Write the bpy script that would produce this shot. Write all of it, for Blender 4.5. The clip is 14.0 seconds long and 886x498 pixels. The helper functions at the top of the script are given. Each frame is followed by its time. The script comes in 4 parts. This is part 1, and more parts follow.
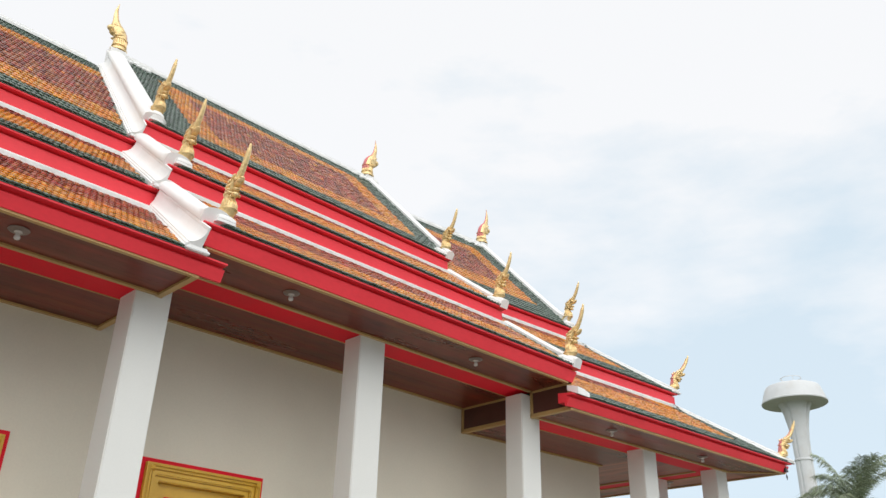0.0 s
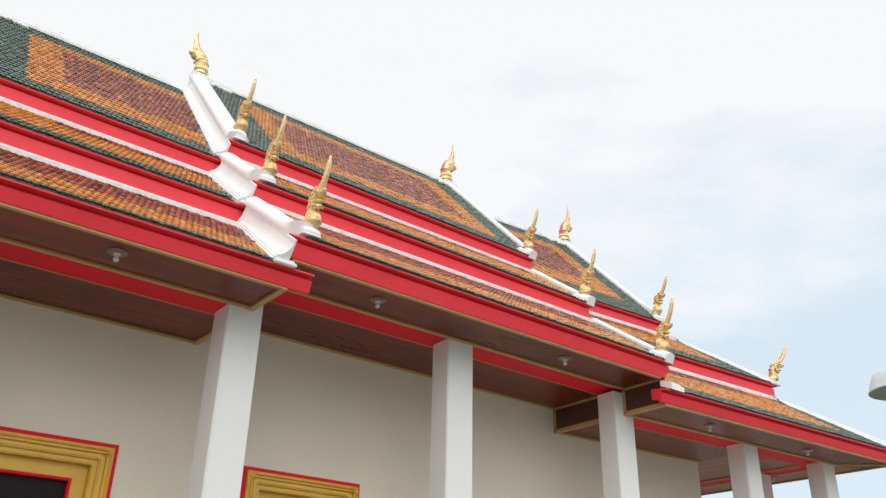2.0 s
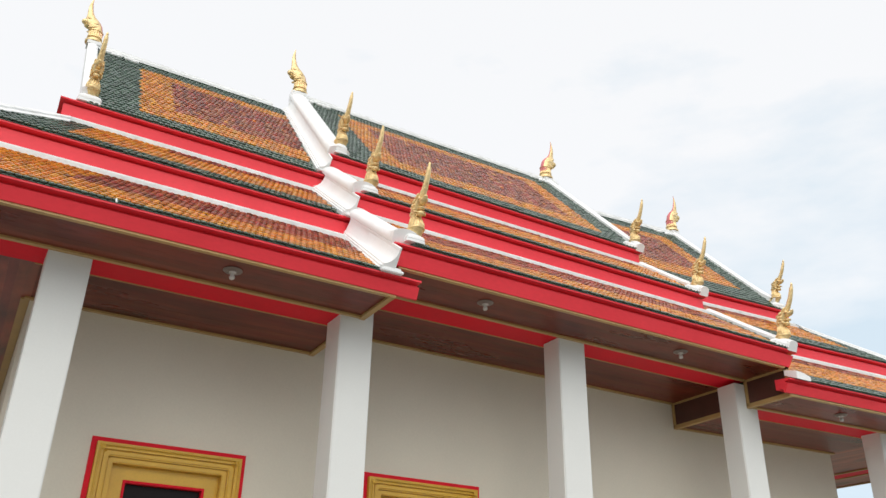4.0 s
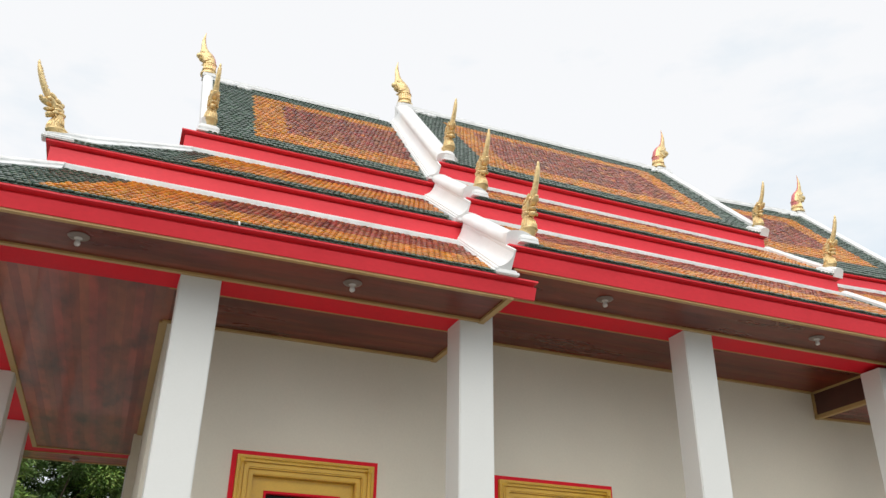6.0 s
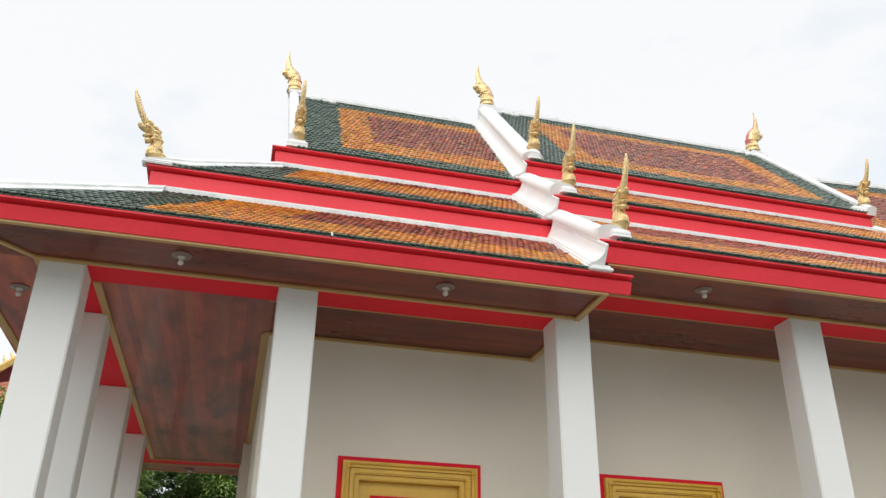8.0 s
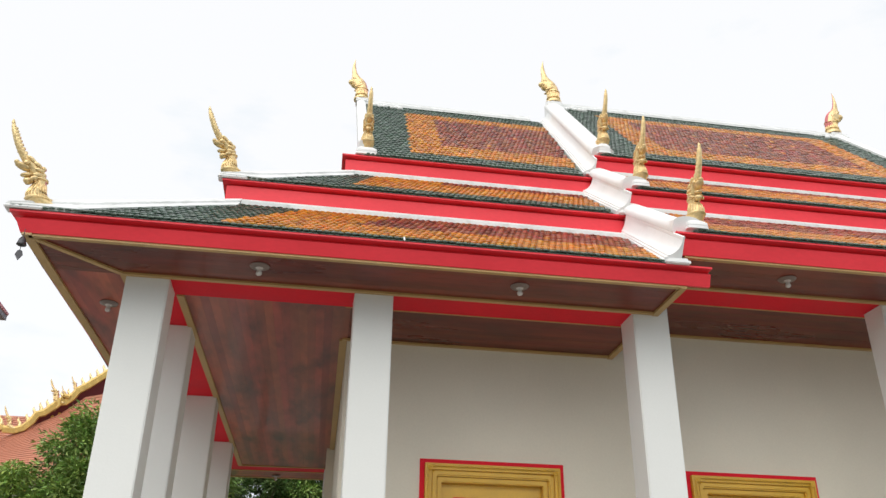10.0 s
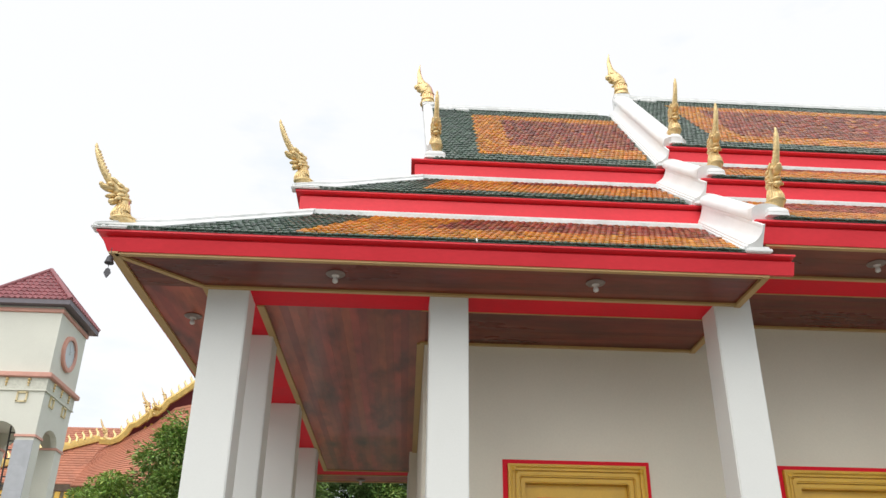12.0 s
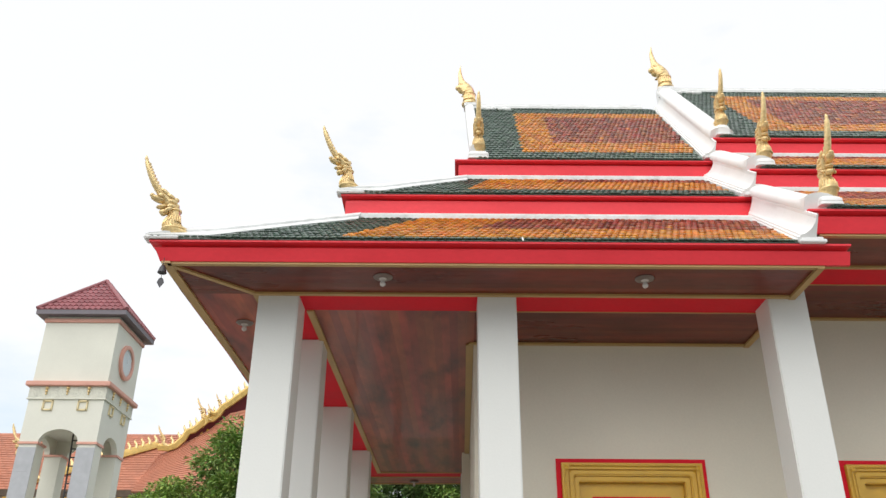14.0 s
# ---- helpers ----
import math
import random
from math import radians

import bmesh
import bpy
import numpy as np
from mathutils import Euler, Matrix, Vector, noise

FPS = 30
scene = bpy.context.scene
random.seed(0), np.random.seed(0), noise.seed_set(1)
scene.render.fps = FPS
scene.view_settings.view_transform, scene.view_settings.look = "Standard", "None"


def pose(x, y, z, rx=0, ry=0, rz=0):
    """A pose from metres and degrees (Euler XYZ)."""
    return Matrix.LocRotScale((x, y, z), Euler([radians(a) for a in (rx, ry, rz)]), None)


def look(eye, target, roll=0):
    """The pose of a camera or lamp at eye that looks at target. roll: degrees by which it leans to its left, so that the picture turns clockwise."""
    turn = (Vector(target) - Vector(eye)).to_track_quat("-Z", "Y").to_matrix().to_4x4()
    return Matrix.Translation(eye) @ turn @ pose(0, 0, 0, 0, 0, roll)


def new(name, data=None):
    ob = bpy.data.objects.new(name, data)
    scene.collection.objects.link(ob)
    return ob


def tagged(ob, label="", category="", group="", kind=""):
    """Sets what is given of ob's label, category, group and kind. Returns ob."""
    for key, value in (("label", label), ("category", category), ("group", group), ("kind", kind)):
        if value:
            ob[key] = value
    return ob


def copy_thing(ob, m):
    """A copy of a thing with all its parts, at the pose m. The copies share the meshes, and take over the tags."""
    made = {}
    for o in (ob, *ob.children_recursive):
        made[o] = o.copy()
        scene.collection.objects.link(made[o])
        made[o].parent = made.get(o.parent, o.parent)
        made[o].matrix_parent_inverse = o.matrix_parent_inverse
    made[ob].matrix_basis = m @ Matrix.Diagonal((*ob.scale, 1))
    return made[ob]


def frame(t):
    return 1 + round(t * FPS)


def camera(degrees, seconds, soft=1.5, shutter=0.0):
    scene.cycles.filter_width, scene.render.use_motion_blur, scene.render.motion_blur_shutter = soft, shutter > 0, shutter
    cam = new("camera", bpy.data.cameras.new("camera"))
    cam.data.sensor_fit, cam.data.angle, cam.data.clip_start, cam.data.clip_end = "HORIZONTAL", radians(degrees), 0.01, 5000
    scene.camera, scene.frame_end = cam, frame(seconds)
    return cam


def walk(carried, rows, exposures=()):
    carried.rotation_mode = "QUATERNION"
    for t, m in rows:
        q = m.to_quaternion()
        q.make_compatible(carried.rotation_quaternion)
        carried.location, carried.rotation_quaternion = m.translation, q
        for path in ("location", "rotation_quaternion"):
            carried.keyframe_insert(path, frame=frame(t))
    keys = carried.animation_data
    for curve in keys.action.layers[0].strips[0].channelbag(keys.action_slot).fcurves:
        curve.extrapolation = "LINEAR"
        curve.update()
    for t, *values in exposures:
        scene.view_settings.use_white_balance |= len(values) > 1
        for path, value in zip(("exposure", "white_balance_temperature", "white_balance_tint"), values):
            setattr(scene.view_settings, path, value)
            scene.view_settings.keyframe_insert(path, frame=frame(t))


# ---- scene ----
# ---------------------------------------------------------------- camera
E = 1.6                      # eye height above the ground
cam = camera(55.68, 14.0, soft=1.45)
EYE = (0.0, 0.0, E)
ROWS = (
    (0, -44.87, 26.38, -1.37),
    (0.5, -43.58, 26.39, -1.34),
    (1, -42.05, 26.38, -1.27),
    (1.5, -40.44, 26.38, -1.19),
    (2, -38.47, 26.38, -1.13),
    (4.5, -28.23, 26.36, -1.00),
    (5, -25.86, 26.37, -0.96),
    (5.5, -23.85, 26.38, -0.98),
    (6, -21.75, 26.39, -0.91),
    (6.5, -19.84, 26.40, -0.90),
    (7, -18.04, 26.38, -0.85),
    (7.5, -16.48, 26.38, -0.81),
    (8, -14.77, 26.39, -0.75),
    (10.5, -7.72, 26.41, -0.63),
    (11, -6.08, 26.41, -0.54),
    (11.5, -4.79, 26.42, -0.58),
    (12, -3.62, 26.44, -0.56),
    (12.5, -2.47, 26.44, -0.52),
    (13, -1.52, 26.43, -0.51),
    (13.5, -0.81, 26.45, -0.49),
    (14, -0.02, 26.46, -0.40))
walk(cam, [(t, pose(*EYE, 90 + p, r, y)) for t, y, p, r in ROWS],
     exposures=((0, 0.22), (6, 0.22), (8, 0.24), (10.5, 0.28), (14, 0.30)))

# ---------------------------------------------------------------- sky, sun
SUN_DIR = Vector((-0.40, -0.66, 0.80)).normalized()
world = bpy.data.worlds.new("sky")
scene.world = world
world.use_nodes = True
wn, wl = world.node_tree.nodes, world.node_tree.links
wn.clear()
w_out = wn.new("ShaderNodeOutputWorld")
w_sky = wn.new("ShaderNodeTexSky")
w_sky.sky_type, w_sky.sun_disc = "NISHITA", False
w_sky.sun_elevation = math.asin(SUN_DIR.z)
w_sky.sun_rotation = math.atan2(SUN_DIR.x, SUN_DIR.y)
w_bg = wn.new("ShaderNodeBackground")
w_bg.inputs["Strength"].default_value = 0.12
wl.new(w_sky.outputs[0], w_bg.inputs["Color"])
w_tc = wn.new("ShaderNodeTexCoord")
w_map = wn.new("ShaderNodeMapping")
w_map.inputs["Scale"].default_value = (1.0, 1.0, 2.6)
wl.new(w_tc.outputs["Generated"], w_map.inputs["Vector"])
w_noise = wn.new("ShaderNodeTexNoise")
w_noise.inputs["Scale"].default_value = 1.7
w_noise.inputs["Detail"].default_value = 5.0
w_noise.inputs["Roughness"].default_value = 0.5
wl.new(w_map.outputs[0], w_noise.inputs["Vector"])
w_sep = wn.new("ShaderNodeSeparateXYZ")
wl.new(w_tc.outputs["Generated"], w_sep.inputs[0])
w_grad = wn.new("ShaderNodeMath")
w_grad.operation = "MULTIPLY_ADD"
wl.new(w_sep.outputs["X"], w_grad.inputs[0])
w_grad.inputs[1].default_value = -0.13
w_high = wn.new("ShaderNodeMath")
w_high.operation = "MULTIPLY_ADD"
wl.new(w_sep.outputs["Z"], w_high.inputs[0])
w_high.inputs[1].default_value = 1.0
w_puff = wn.new("ShaderNodeTexNoise")
w_puff.inputs["Scale"].default_value, w_puff.inputs["Detail"].default_value, w_puff.inputs["Roughness"].default_value = 5.0, 6.0, 0.55
wl.new(w_map.outputs[0], w_puff.inputs["Vector"])
w_both = wn.new("ShaderNodeMath")
w_both.operation = "MULTIPLY_ADD"
wl.new(w_puff.outputs[0], w_both.inputs[0])
w_both.inputs[1].default_value = 0.9
wl.new(w_noise.outputs[0], w_both.inputs[2])
wl.new(w_both.outputs[0], w_high.inputs[2])
wl.new(w_high.outputs[0], w_grad.inputs[2])
w_ramp = wn.new("ShaderNodeValToRGB")
w_ramp.color_ramp.elements[0].position, w_ramp.color_ramp.elements[0].color = 0.54, (0.715, 0.83, 0.91, 1)
w_ramp.color_ramp.elements[1].position, w_ramp.color_ramp.elements[1].color = 0.90, (1, 1, 1, 1)
w_shift = wn.new("ShaderNodeMath")
w_shift.operation = "SUBTRACT"
wl.new(w_grad.outputs[0], w_shift.inputs[0])
w_shift.inputs[1].default_value = 0.475
wl.new(w_shift.outputs[0], w_ramp.inputs[0])
w_cloud = wn.new("ShaderNodeBackground")
w_cloud.inputs["Strength"].default_value = 0.915
wl.new(w_ramp.outputs[0], w_cloud.inputs["Color"])
w_mix = wn.new("ShaderNodeMixShader")
w_mix.inputs[0].default_value = 0.86
wl.new(w_bg.outputs[0], w_mix.inputs[1])
wl.new(w_cloud.outputs[0], w_mix.inputs[2])
wl.new(w_mix.outputs[0], w_out.inputs[0])
sun = new("sun", bpy.data.lights.new("sun", "SUN"))
sun.data.energy, sun.data.angle, sun.data.color = 1.6, radians(75), (1.0, 0.97, 0.92)
sun.matrix_world = look(SUN_DIR * 50, (0, 0, 0))


# ---------------------------------------------------------------- materials
def material(name, base, rough=0.5, metal=0.0, vary=0.12, scale=3.0, fine=60.0, bump=0.02, stain=None,
             stain_amount=0.0, stretch=(1, 1, 1), coat=0.0, per_piece=0.0, hue=0.0, spec=0.5):
    """A paint, stone or wood: base colour with variation at two scales, roughness variation and fine relief."""
    m = bpy.data.materials.new(name)
    m.use_nodes = True
    n, l = m.node_tree.nodes, m.node_tree.links
    b = n["Principled BSDF"]
    tc = n.new("ShaderNodeTexCoord")
    mp = n.new("ShaderNodeMapping")
    mp.inputs["Scale"].default_value = stretch
    l.new(tc.outputs["Object"], mp.inputs["Vector"])
    big = n.new("ShaderNodeTexNoise")
    big.inputs["Scale"].default_value, big.inputs["Detail"].default_value = scale, 5
    small = n.new("ShaderNodeTexNoise")
    small.inputs["Scale"].default_value, small.inputs["Detail"].default_value = fine, 3
    l.new(mp.outputs[0], big.inputs["Vector"])
    l.new(mp.outputs[0], small.inputs["Vector"])
    add = n.new("ShaderNodeMath")
    add.operation = "MULTIPLY_ADD"
    l.new(small.outputs[0], add.inputs[0])
    add.inputs[1].default_value = 0.5
    l.new(big.outputs[0], add.inputs[2])
    rng = n.new("ShaderNodeMapRange")
    rng.inputs[1].default_value, rng.inputs[2].default_value = 0.45, 1.05
    rng.inputs[3].default_value, rng.inputs[4].default_value = 1 - vary, 1 + vary
    l.new(add.outputs[0], rng.inputs[0])
    value = rng.outputs[0]
    hsv = n.new("ShaderNodeHueSaturation")
    hsv.inputs["Color"].default_value = (*base, 1)
    if per_piece:
        info, geo = n.new("ShaderNodeObjectInfo"), n.new("ShaderNodeNewGeometry")
        s1 = n.new("ShaderNodeMath")
        l.new(info.outputs["Random"], s1.inputs[0])
        l.new(geo.outputs["Random Per Island"], s1.inputs[1])
        fr = n.new("ShaderNodeMath")
        fr.operation = "FRACT"
        l.new(s1.outputs[0], fr.inputs[0])
        pr = n.new("ShaderNodeMapRange")
        pr.inputs[3].default_value, pr.inputs[4].default_value = 1 - per_piece, 1 + per_piece
        l.new(fr.outputs[0], pr.inputs[0])
        mul = n.new("ShaderNodeMath")
        mul.operation = "MULTIPLY"
        l.new(value, mul.inputs[0])
        l.new(pr.outputs[0], mul.inputs[1])
        value = mul.outputs[0]
        if hue:
            h2 = n.new("ShaderNodeMath")
            h2.operation = "MULTIPLY"
            h2.inputs[1].default_value = 7.31
            l.new(fr.outputs[0], h2.inputs[0])
            h3 = n.new("ShaderNodeMath")
            h3.operation = "FRACT"
            l.new(h2.outputs[0], h3.inputs[0])
            hr = n.new("ShaderNodeMapRange")
            hr.inputs[3].default_value, hr.inputs[4].default_value = 0.5 - hue, 0.5 + hue
            l.new(h3.outputs[0], hr.inputs[0])
            l.new(hr.outputs[0], hsv.inputs["Hue"])
    l.new(value, hsv.inputs["Value"])
    colour = hsv.outputs[0]
    if stain:
        st = n.new("ShaderNodeTexNoise")
        st.inputs["Scale"].default_value, st.inputs["Detail"].default_value = scale * 1.7, 4
        l.new(mp.outputs[0], st.inputs["Vector"])
        sr = n.new("ShaderNodeMapRange")
        sr.inputs[1].default_value, sr.inputs[2].default_value = 0.5, 0.75
        sr.inputs[4].default_value = stain_amount
        l.new(st.outputs[0], sr.inputs[0])
        mx = n.new("ShaderNodeMix")
        mx.data_type = "RGBA"
        l.new(sr.outputs[0], mx.inputs[0])
        l.new(colour, mx.inputs[6])
        mx.inputs[7].default_value = (*stain, 1)
        colour = mx.outputs[2]
    l.new(colour, b.inputs["Base Color"])
    rr = n.new("ShaderNodeMapRange")
    rr.inputs[3].default_value, rr.inputs[4].default_value = max(0.03, rough - 0.08), min(1, rough + 0.1)
    l.new(big.outputs[0], rr.inputs[0])
    l.new(rr.outputs[0], b.inputs["Roughness"])
    b.inputs["Metallic"].default_value = metal
    b.inputs["Coat Weight"].default_value = coat
    b.inputs["Specular IOR Level"].default_value = spec
    if bump:
        bp = n.new("ShaderNodeBump")
        bp.inputs["Strength"].default_value, bp.inputs["Distance"].default_value = 0.5, bump
        l.new(add.outputs[0], bp.inputs["Height"])
        l.new(bp.outputs[0], b.inputs["Normal"])
    return m


RED = material("red_paint", (0.80, 0.045, 0.062), 0.38, spec=0.3, vary=0.10, scale=1.4, fine=30, bump=0.004, stain=(0.58, 0.02, 0.03), stain_amount=0.35, stretch=(0.5, 1, 1))
# deeper, duller copy of the red: shade put into soffit and window colour
RED_SHADED = material("red_paint_shaded", (0.76, 0.016, 0.034), 0.5, spec=0.12, vary=0.10, scale=1.4, fine=30, bump=0.003)
# red of the finials' backs, paled in the colour for the skylight on it
RED_SKYLIT = material("red_paint_skylit", (0.62, 0.17, 0.18), 0.5, vary=0.15, scale=6, fine=40, bump=0.002)
WHITE = material("white_stucco", (0.82, 0.82, 0.81), 0.6, vary=0.05, scale=2.0, fine=50, bump=0.004, stain=(0.62, 0.63, 0.6), stain_amount=0.3)
CAP = material("weathered_white_cap", (0.74, 0.75, 0.74), 0.7, vary=0.10, scale=4.0, fine=40, bump=0.01, stain=(0.42, 0.43, 0.40), stain_amount=0.5)
WALL = material("wall_plaster", (0.745, 0.70, 0.585), 0.75, vary=0.055, scale=0.8, fine=40, bump=0.002)
COLUMN = material("column_plaster", (0.76, 0.765, 0.735), 0.7, vary=0.03, scale=0.9, fine=45, bump=0.003)
GOLD = material("gold_leaf", (0.82, 0.62, 0.31), 0.34, metal=0.5, vary=0.3, scale=16, fine=90, bump=0.01, stain=(0.46, 0.27, 0.09), stain_amount=0.5)
GILT = material("gilt_paint", (0.70, 0.42, 0.05), 0.30, vary=0.12, scale=3, fine=50, bump=0.002)
TRIM = material("ochre_trim", (0.48, 0.31, 0.12), 0.45, vary=0.12, scale=3, fine=50, bump=0.002)
WOOD = material("varnished_wood", (0.165, 0.029, 0.015), 0.28, vary=0.4, scale=1.6, fine=14, bump=0.002, per_piece=0.16, hue=0.008, stretch=(0.3, 1, 1), stain=(0.055, 0.014, 0.008), stain_amount=0.75, spec=0.22, coat=0.12)
WOOD_Y = material("varnished_wood_lengthwise", (0.32, 0.062, 0.032), 0.32, vary=0.5, scale=1.7, fine=9, bump=0, per_piece=0.24, hue=0.008, stretch=(1, 0.3, 1), stain=(0.030, 0.010, 0.008), stain_amount=0.95, spec=0.4, coat=0.18)
DARK = material("dark_board", (0.095, 0.034, 0.024), 0.45, vary=0.3, bump=0.002)
TILE_GREEN = material("green_glazed_tile", (0.060, 0.098, 0.070), 0.29, spec=0.4, vary=0.2, scale=12, fine=80, bump=0.002, per_piece=0.35, hue=0.02, coat=0.14)
TILE_ORANGE = material("orange_glazed_tile", (0.56, 0.215, 0.024), 0.29, spec=0.4, vary=0.2, scale=12, fine=80, bump=0.002, per_piece=0.28, hue=0.015, coat=0.14)
TILE_MAROON = material("maroon_glazed_tile", (0.285, 0.075, 0.036), 0.29, spec=0.4, vary=0.2, scale=12, fine=80, bump=0.002, per_piece=0.5, hue=0.02, coat=0.14)
PORCELAIN = material("porcelain", (0.62, 0.58, 0.55), 0.25, vary=0.03, bump=0)
FITTING = material("lamp_base", (0.20, 0.15, 0.13), 0.3, vary=0.1, bump=0)
BRONZE = material("dark_bronze", (0.07, 0.07, 0.075), 0.45, metal=0.7, vary=0.2, bump=0.002)
# the hall gable's red, darkened in the colour for the shadow under its roof
GABLE_SHADE_RED = material("gable_red_shaded", (0.17, 0.02, 0.025), 0.6, vary=0.15, bump=0.003)
OPENING_DARK = material("dark_opening", (0.012, 0.009, 0.008), 0.3, vary=0.2, bump=0, spec=0.15)
CONCRETE = material("concrete", (0.67, 0.69, 0.70), 0.8, vary=0.08, scale=0.5, fine=12, bump=0.02, stain=(0.5, 0.44, 0.36), stain_amount=0.25)
TOWER = material("tower_paint", (0.74, 0.73, 0.64), 0.75, vary=0.05, scale=1.0, fine=30, bump=0.004)
PINK = material("salmon_trim", (0.70, 0.36, 0.28), 0.6, vary=0.08, bump=0.003)
GREY_TILE = material("grey_facing", (0.42, 0.43, 0.45), 0.45, vary=0.12, scale=4, bump=0.003)
TOWER_TILE = material("purple_red_roof_tile", (0.33, 0.115, 0.125), 0.45, vary=0.15, scale=3, bump=0.004, per_piece=0.15)
HALL_TILE = material("terracotta_roof", (0.48, 0.19, 0.115), 0.6, vary=0.18, scale=1.2, fine=15, bump=0.01, per_piece=0.1)
PAVING = material("paving", (0.27, 0.258, 0.236), 0.85, vary=0.15, scale=0.4, fine=8, bump=0.01, stain=(0.19, 0.18, 0.165), stain_amount=0.4)
EARTH = material("grass_and_earth", (0.075, 0.085, 0.04), 0.95, vary=0.3, scale=0.2, fine=4, bump=0.03, stain=(0.13, 0.105, 0.07), stain_amount=0.5)
BARK = material("bark", (0.12, 0.085, 0.06), 0.9, vary=0.3, scale=4, fine=30, bump=0.03)
LEAF = material("leaf_dark", (0.24, 0.36, 0.085), 0.45, vary=0.25, scale=0.8, fine=10, bump=0, per_piece=0.55, hue=0.03)
LEAF_DEEP = material("leaf_deep", (0.10, 0.17, 0.045), 0.45, vary=0.25, scale=0.8, fine=10, bump=0, per_piece=0.55, hue=0.03)
LEAF_LIGHT = material("leaf_light", (0.27, 0.40, 0.08), 0.5, vary=0.25, scale=0.8, fine=10, bump=0, per_piece=0.45, hue=0.03)
PALM = material("palm_leaf", (0.27, 0.32, 0.21), 0.4, vary=0.25, scale=2, fine=10, bump=0, per_piece=0.4, hue=0.03)
FRIEZE = material("rough_cream_frieze", (0.66, 0.655, 0.56), 0.8, vary=0.16, scale=5, fine=14, bump=0.06)
EAVE_GREY = material("purple_grey_board", (0.17, 0.15, 0.17), 0.5, vary=0.12, scale=2, bump=0.003)
PALE_GOLD = material("pale_gold_paint", (0.76, 0.63, 0.36), 0.5, vary=0.12, bump=0.002)
HALL_GOLD = material("weathered_gilding", (0.72, 0.49, 0.15), 0.4, metal=0.2, vary=0.25, scale=5, fine=30, bump=0.01)
PALE_STONE = material("clock_face", (0.62, 0.68, 0.70), 0.4, vary=0.05, bump=0)


# ---------------------------------------------------------------- builders
def thing(name, loc=(0, 0, 0), label="", category="", group="", kind=""):
    ob = new(name)
    ob.empty_display_size = 0.2
    ob.location = loc
    return tagged(ob, label, category, group, kind)


def base_of(ob):
    total = Vector((0, 0, 0))
    while ob:
        total += ob.location
        ob = ob.parent
    return total


def climb(x, y, z):
    """The far bay runs a little uphill: how much a point of it is raised."""
    return 0.0065 * (x - 10.3) * (z - E) if 10.3 < x < 18.5 and y < 21 and z > 4 else 0.0


def part(name, bm, mat, parent=None, label="", smooth=False, extra=()):
    """Links a bmesh, given in the world's metres, as one mesh object under a thing or part."""
    me = bpy.data.meshes.new(name)
    for v in bm.verts:
        v.co.z += climb(*v.co)
    if parent:
        bmesh.ops.translate(bm, verts=bm.verts, vec=-base_of(parent))
    bmesh.ops.recalc_face_normals(bm, faces=bm.faces)
    bm.to_mesh(me)
    bm.free()
    for m in (mat, *extra):
        me.materials.append(m)
    if smooth:
        me.polygons.foreach_set("use_smooth", [True] * len(me.polygons))
        me.set_sharp_from_angle(angle=radians(40))
    ob = new(name, me)
    if parent:
        ob.parent = parent
    return tagged(ob, label)


SKEW = 0.02                  # the near end stands a little out of square: metres aside for each metre back


def skewed(bm):
    for v in bm.verts:
        if v.co.x < 0.8 and v.co.y > 8.84:
            v.co.x += SKEW * (v.co.y - 8.84)
    return bm


def solid(name, bm, mat, label, category="", kind="structure", group="", smooth=False):
    """A thing that is one mesh."""
    return tagged(part(name, bm, mat, None, "", smooth), label, category, group, kind)


def box(bm, x0, x1, y0, y1, z0, z1, bevel=0.0):
    v = [bm.verts.new(p) for p in ((x0, y0, z0), (x1, y0, z0), (x1, y1, z0), (x0, y1, z0), (x0, y0, z1), (x1, y0, z1), (x1, y1, z1), (x0, y1, z1))]
    fs = [bm.faces.new([v[i] for i in q]) for q in ((0, 3, 2, 1), (4, 5, 6, 7), (0, 1, 5, 4), (1, 2, 6, 5), (2, 3, 7, 6), (3, 0, 4, 7))]
    if bevel:
        es = list({e for f in fs for e in f.edges})
        bmesh.ops.bevel(bm, geom=es, offset=bevel, segments=2, affect="EDGES")
    return bm


def loft(bm, rings, closed=True, caps=True):
    """Joins rings of equally many points into a skin."""
    vs = [[bm.verts.new(p) for p in r] for r in rings]
    n = len(vs[0])
    for a, b in zip(vs, vs[1:]):
        for i in range(n if closed else n - 1):
            j = (i + 1) % n
            bm.faces.new((a[i], a[j], b[j], b[i]))
    if caps:
        bm.faces.new(vs[0][::-1])
        bm.faces.new(vs[-1])
    return bm


def along_x(bm, profile, x0, x1, steps=1):
    """A profile of (y, z) drawn out along x."""
    return loft(bm, [[(x0 + (x1 - x0) * k / steps, y, z) for y, z in profile] for k in range(steps + 1)])


def tube(bm, points, radius, n=8):
    """A round bar through points; radius is one number or one for each point."""
    pts = [Vector(p) for p in points]
    rad = radius if isinstance(radius, (list, tuple)) else [radius] * len(pts)
    rings = []
    for i, p in enumerate(pts):
        d = (pts[min(i + 1, len(pts) - 1)] - pts[max(i - 1, 0)]).normalized()
        a = d.orthogonal().normalized() if abs(d.z) > 0.95 else d.cross(Vector((0, 0, 1))).normalized()
        b = d.cross(a)
        rings.append([p + rad[i] * (a * math.cos(2 * math.pi * k / n) + b * math.sin(2 * math.pi * k / n)) for k in range(n)])
    return loft(bm, rings)


def lathe(bm, profile, centre, n=24):
    """A turned body from (radius, z)."""
    cx, cy, cz = centre
    rings = [[(cx + max(r, 1e-4) * math.cos(2 * math.pi * k / n), cy + max(r, 1e-4) * math.sin(2 * math.pi * k / n), cz + z) for k in range(n)] for r, z in profile]
    return loft(bm, rings)


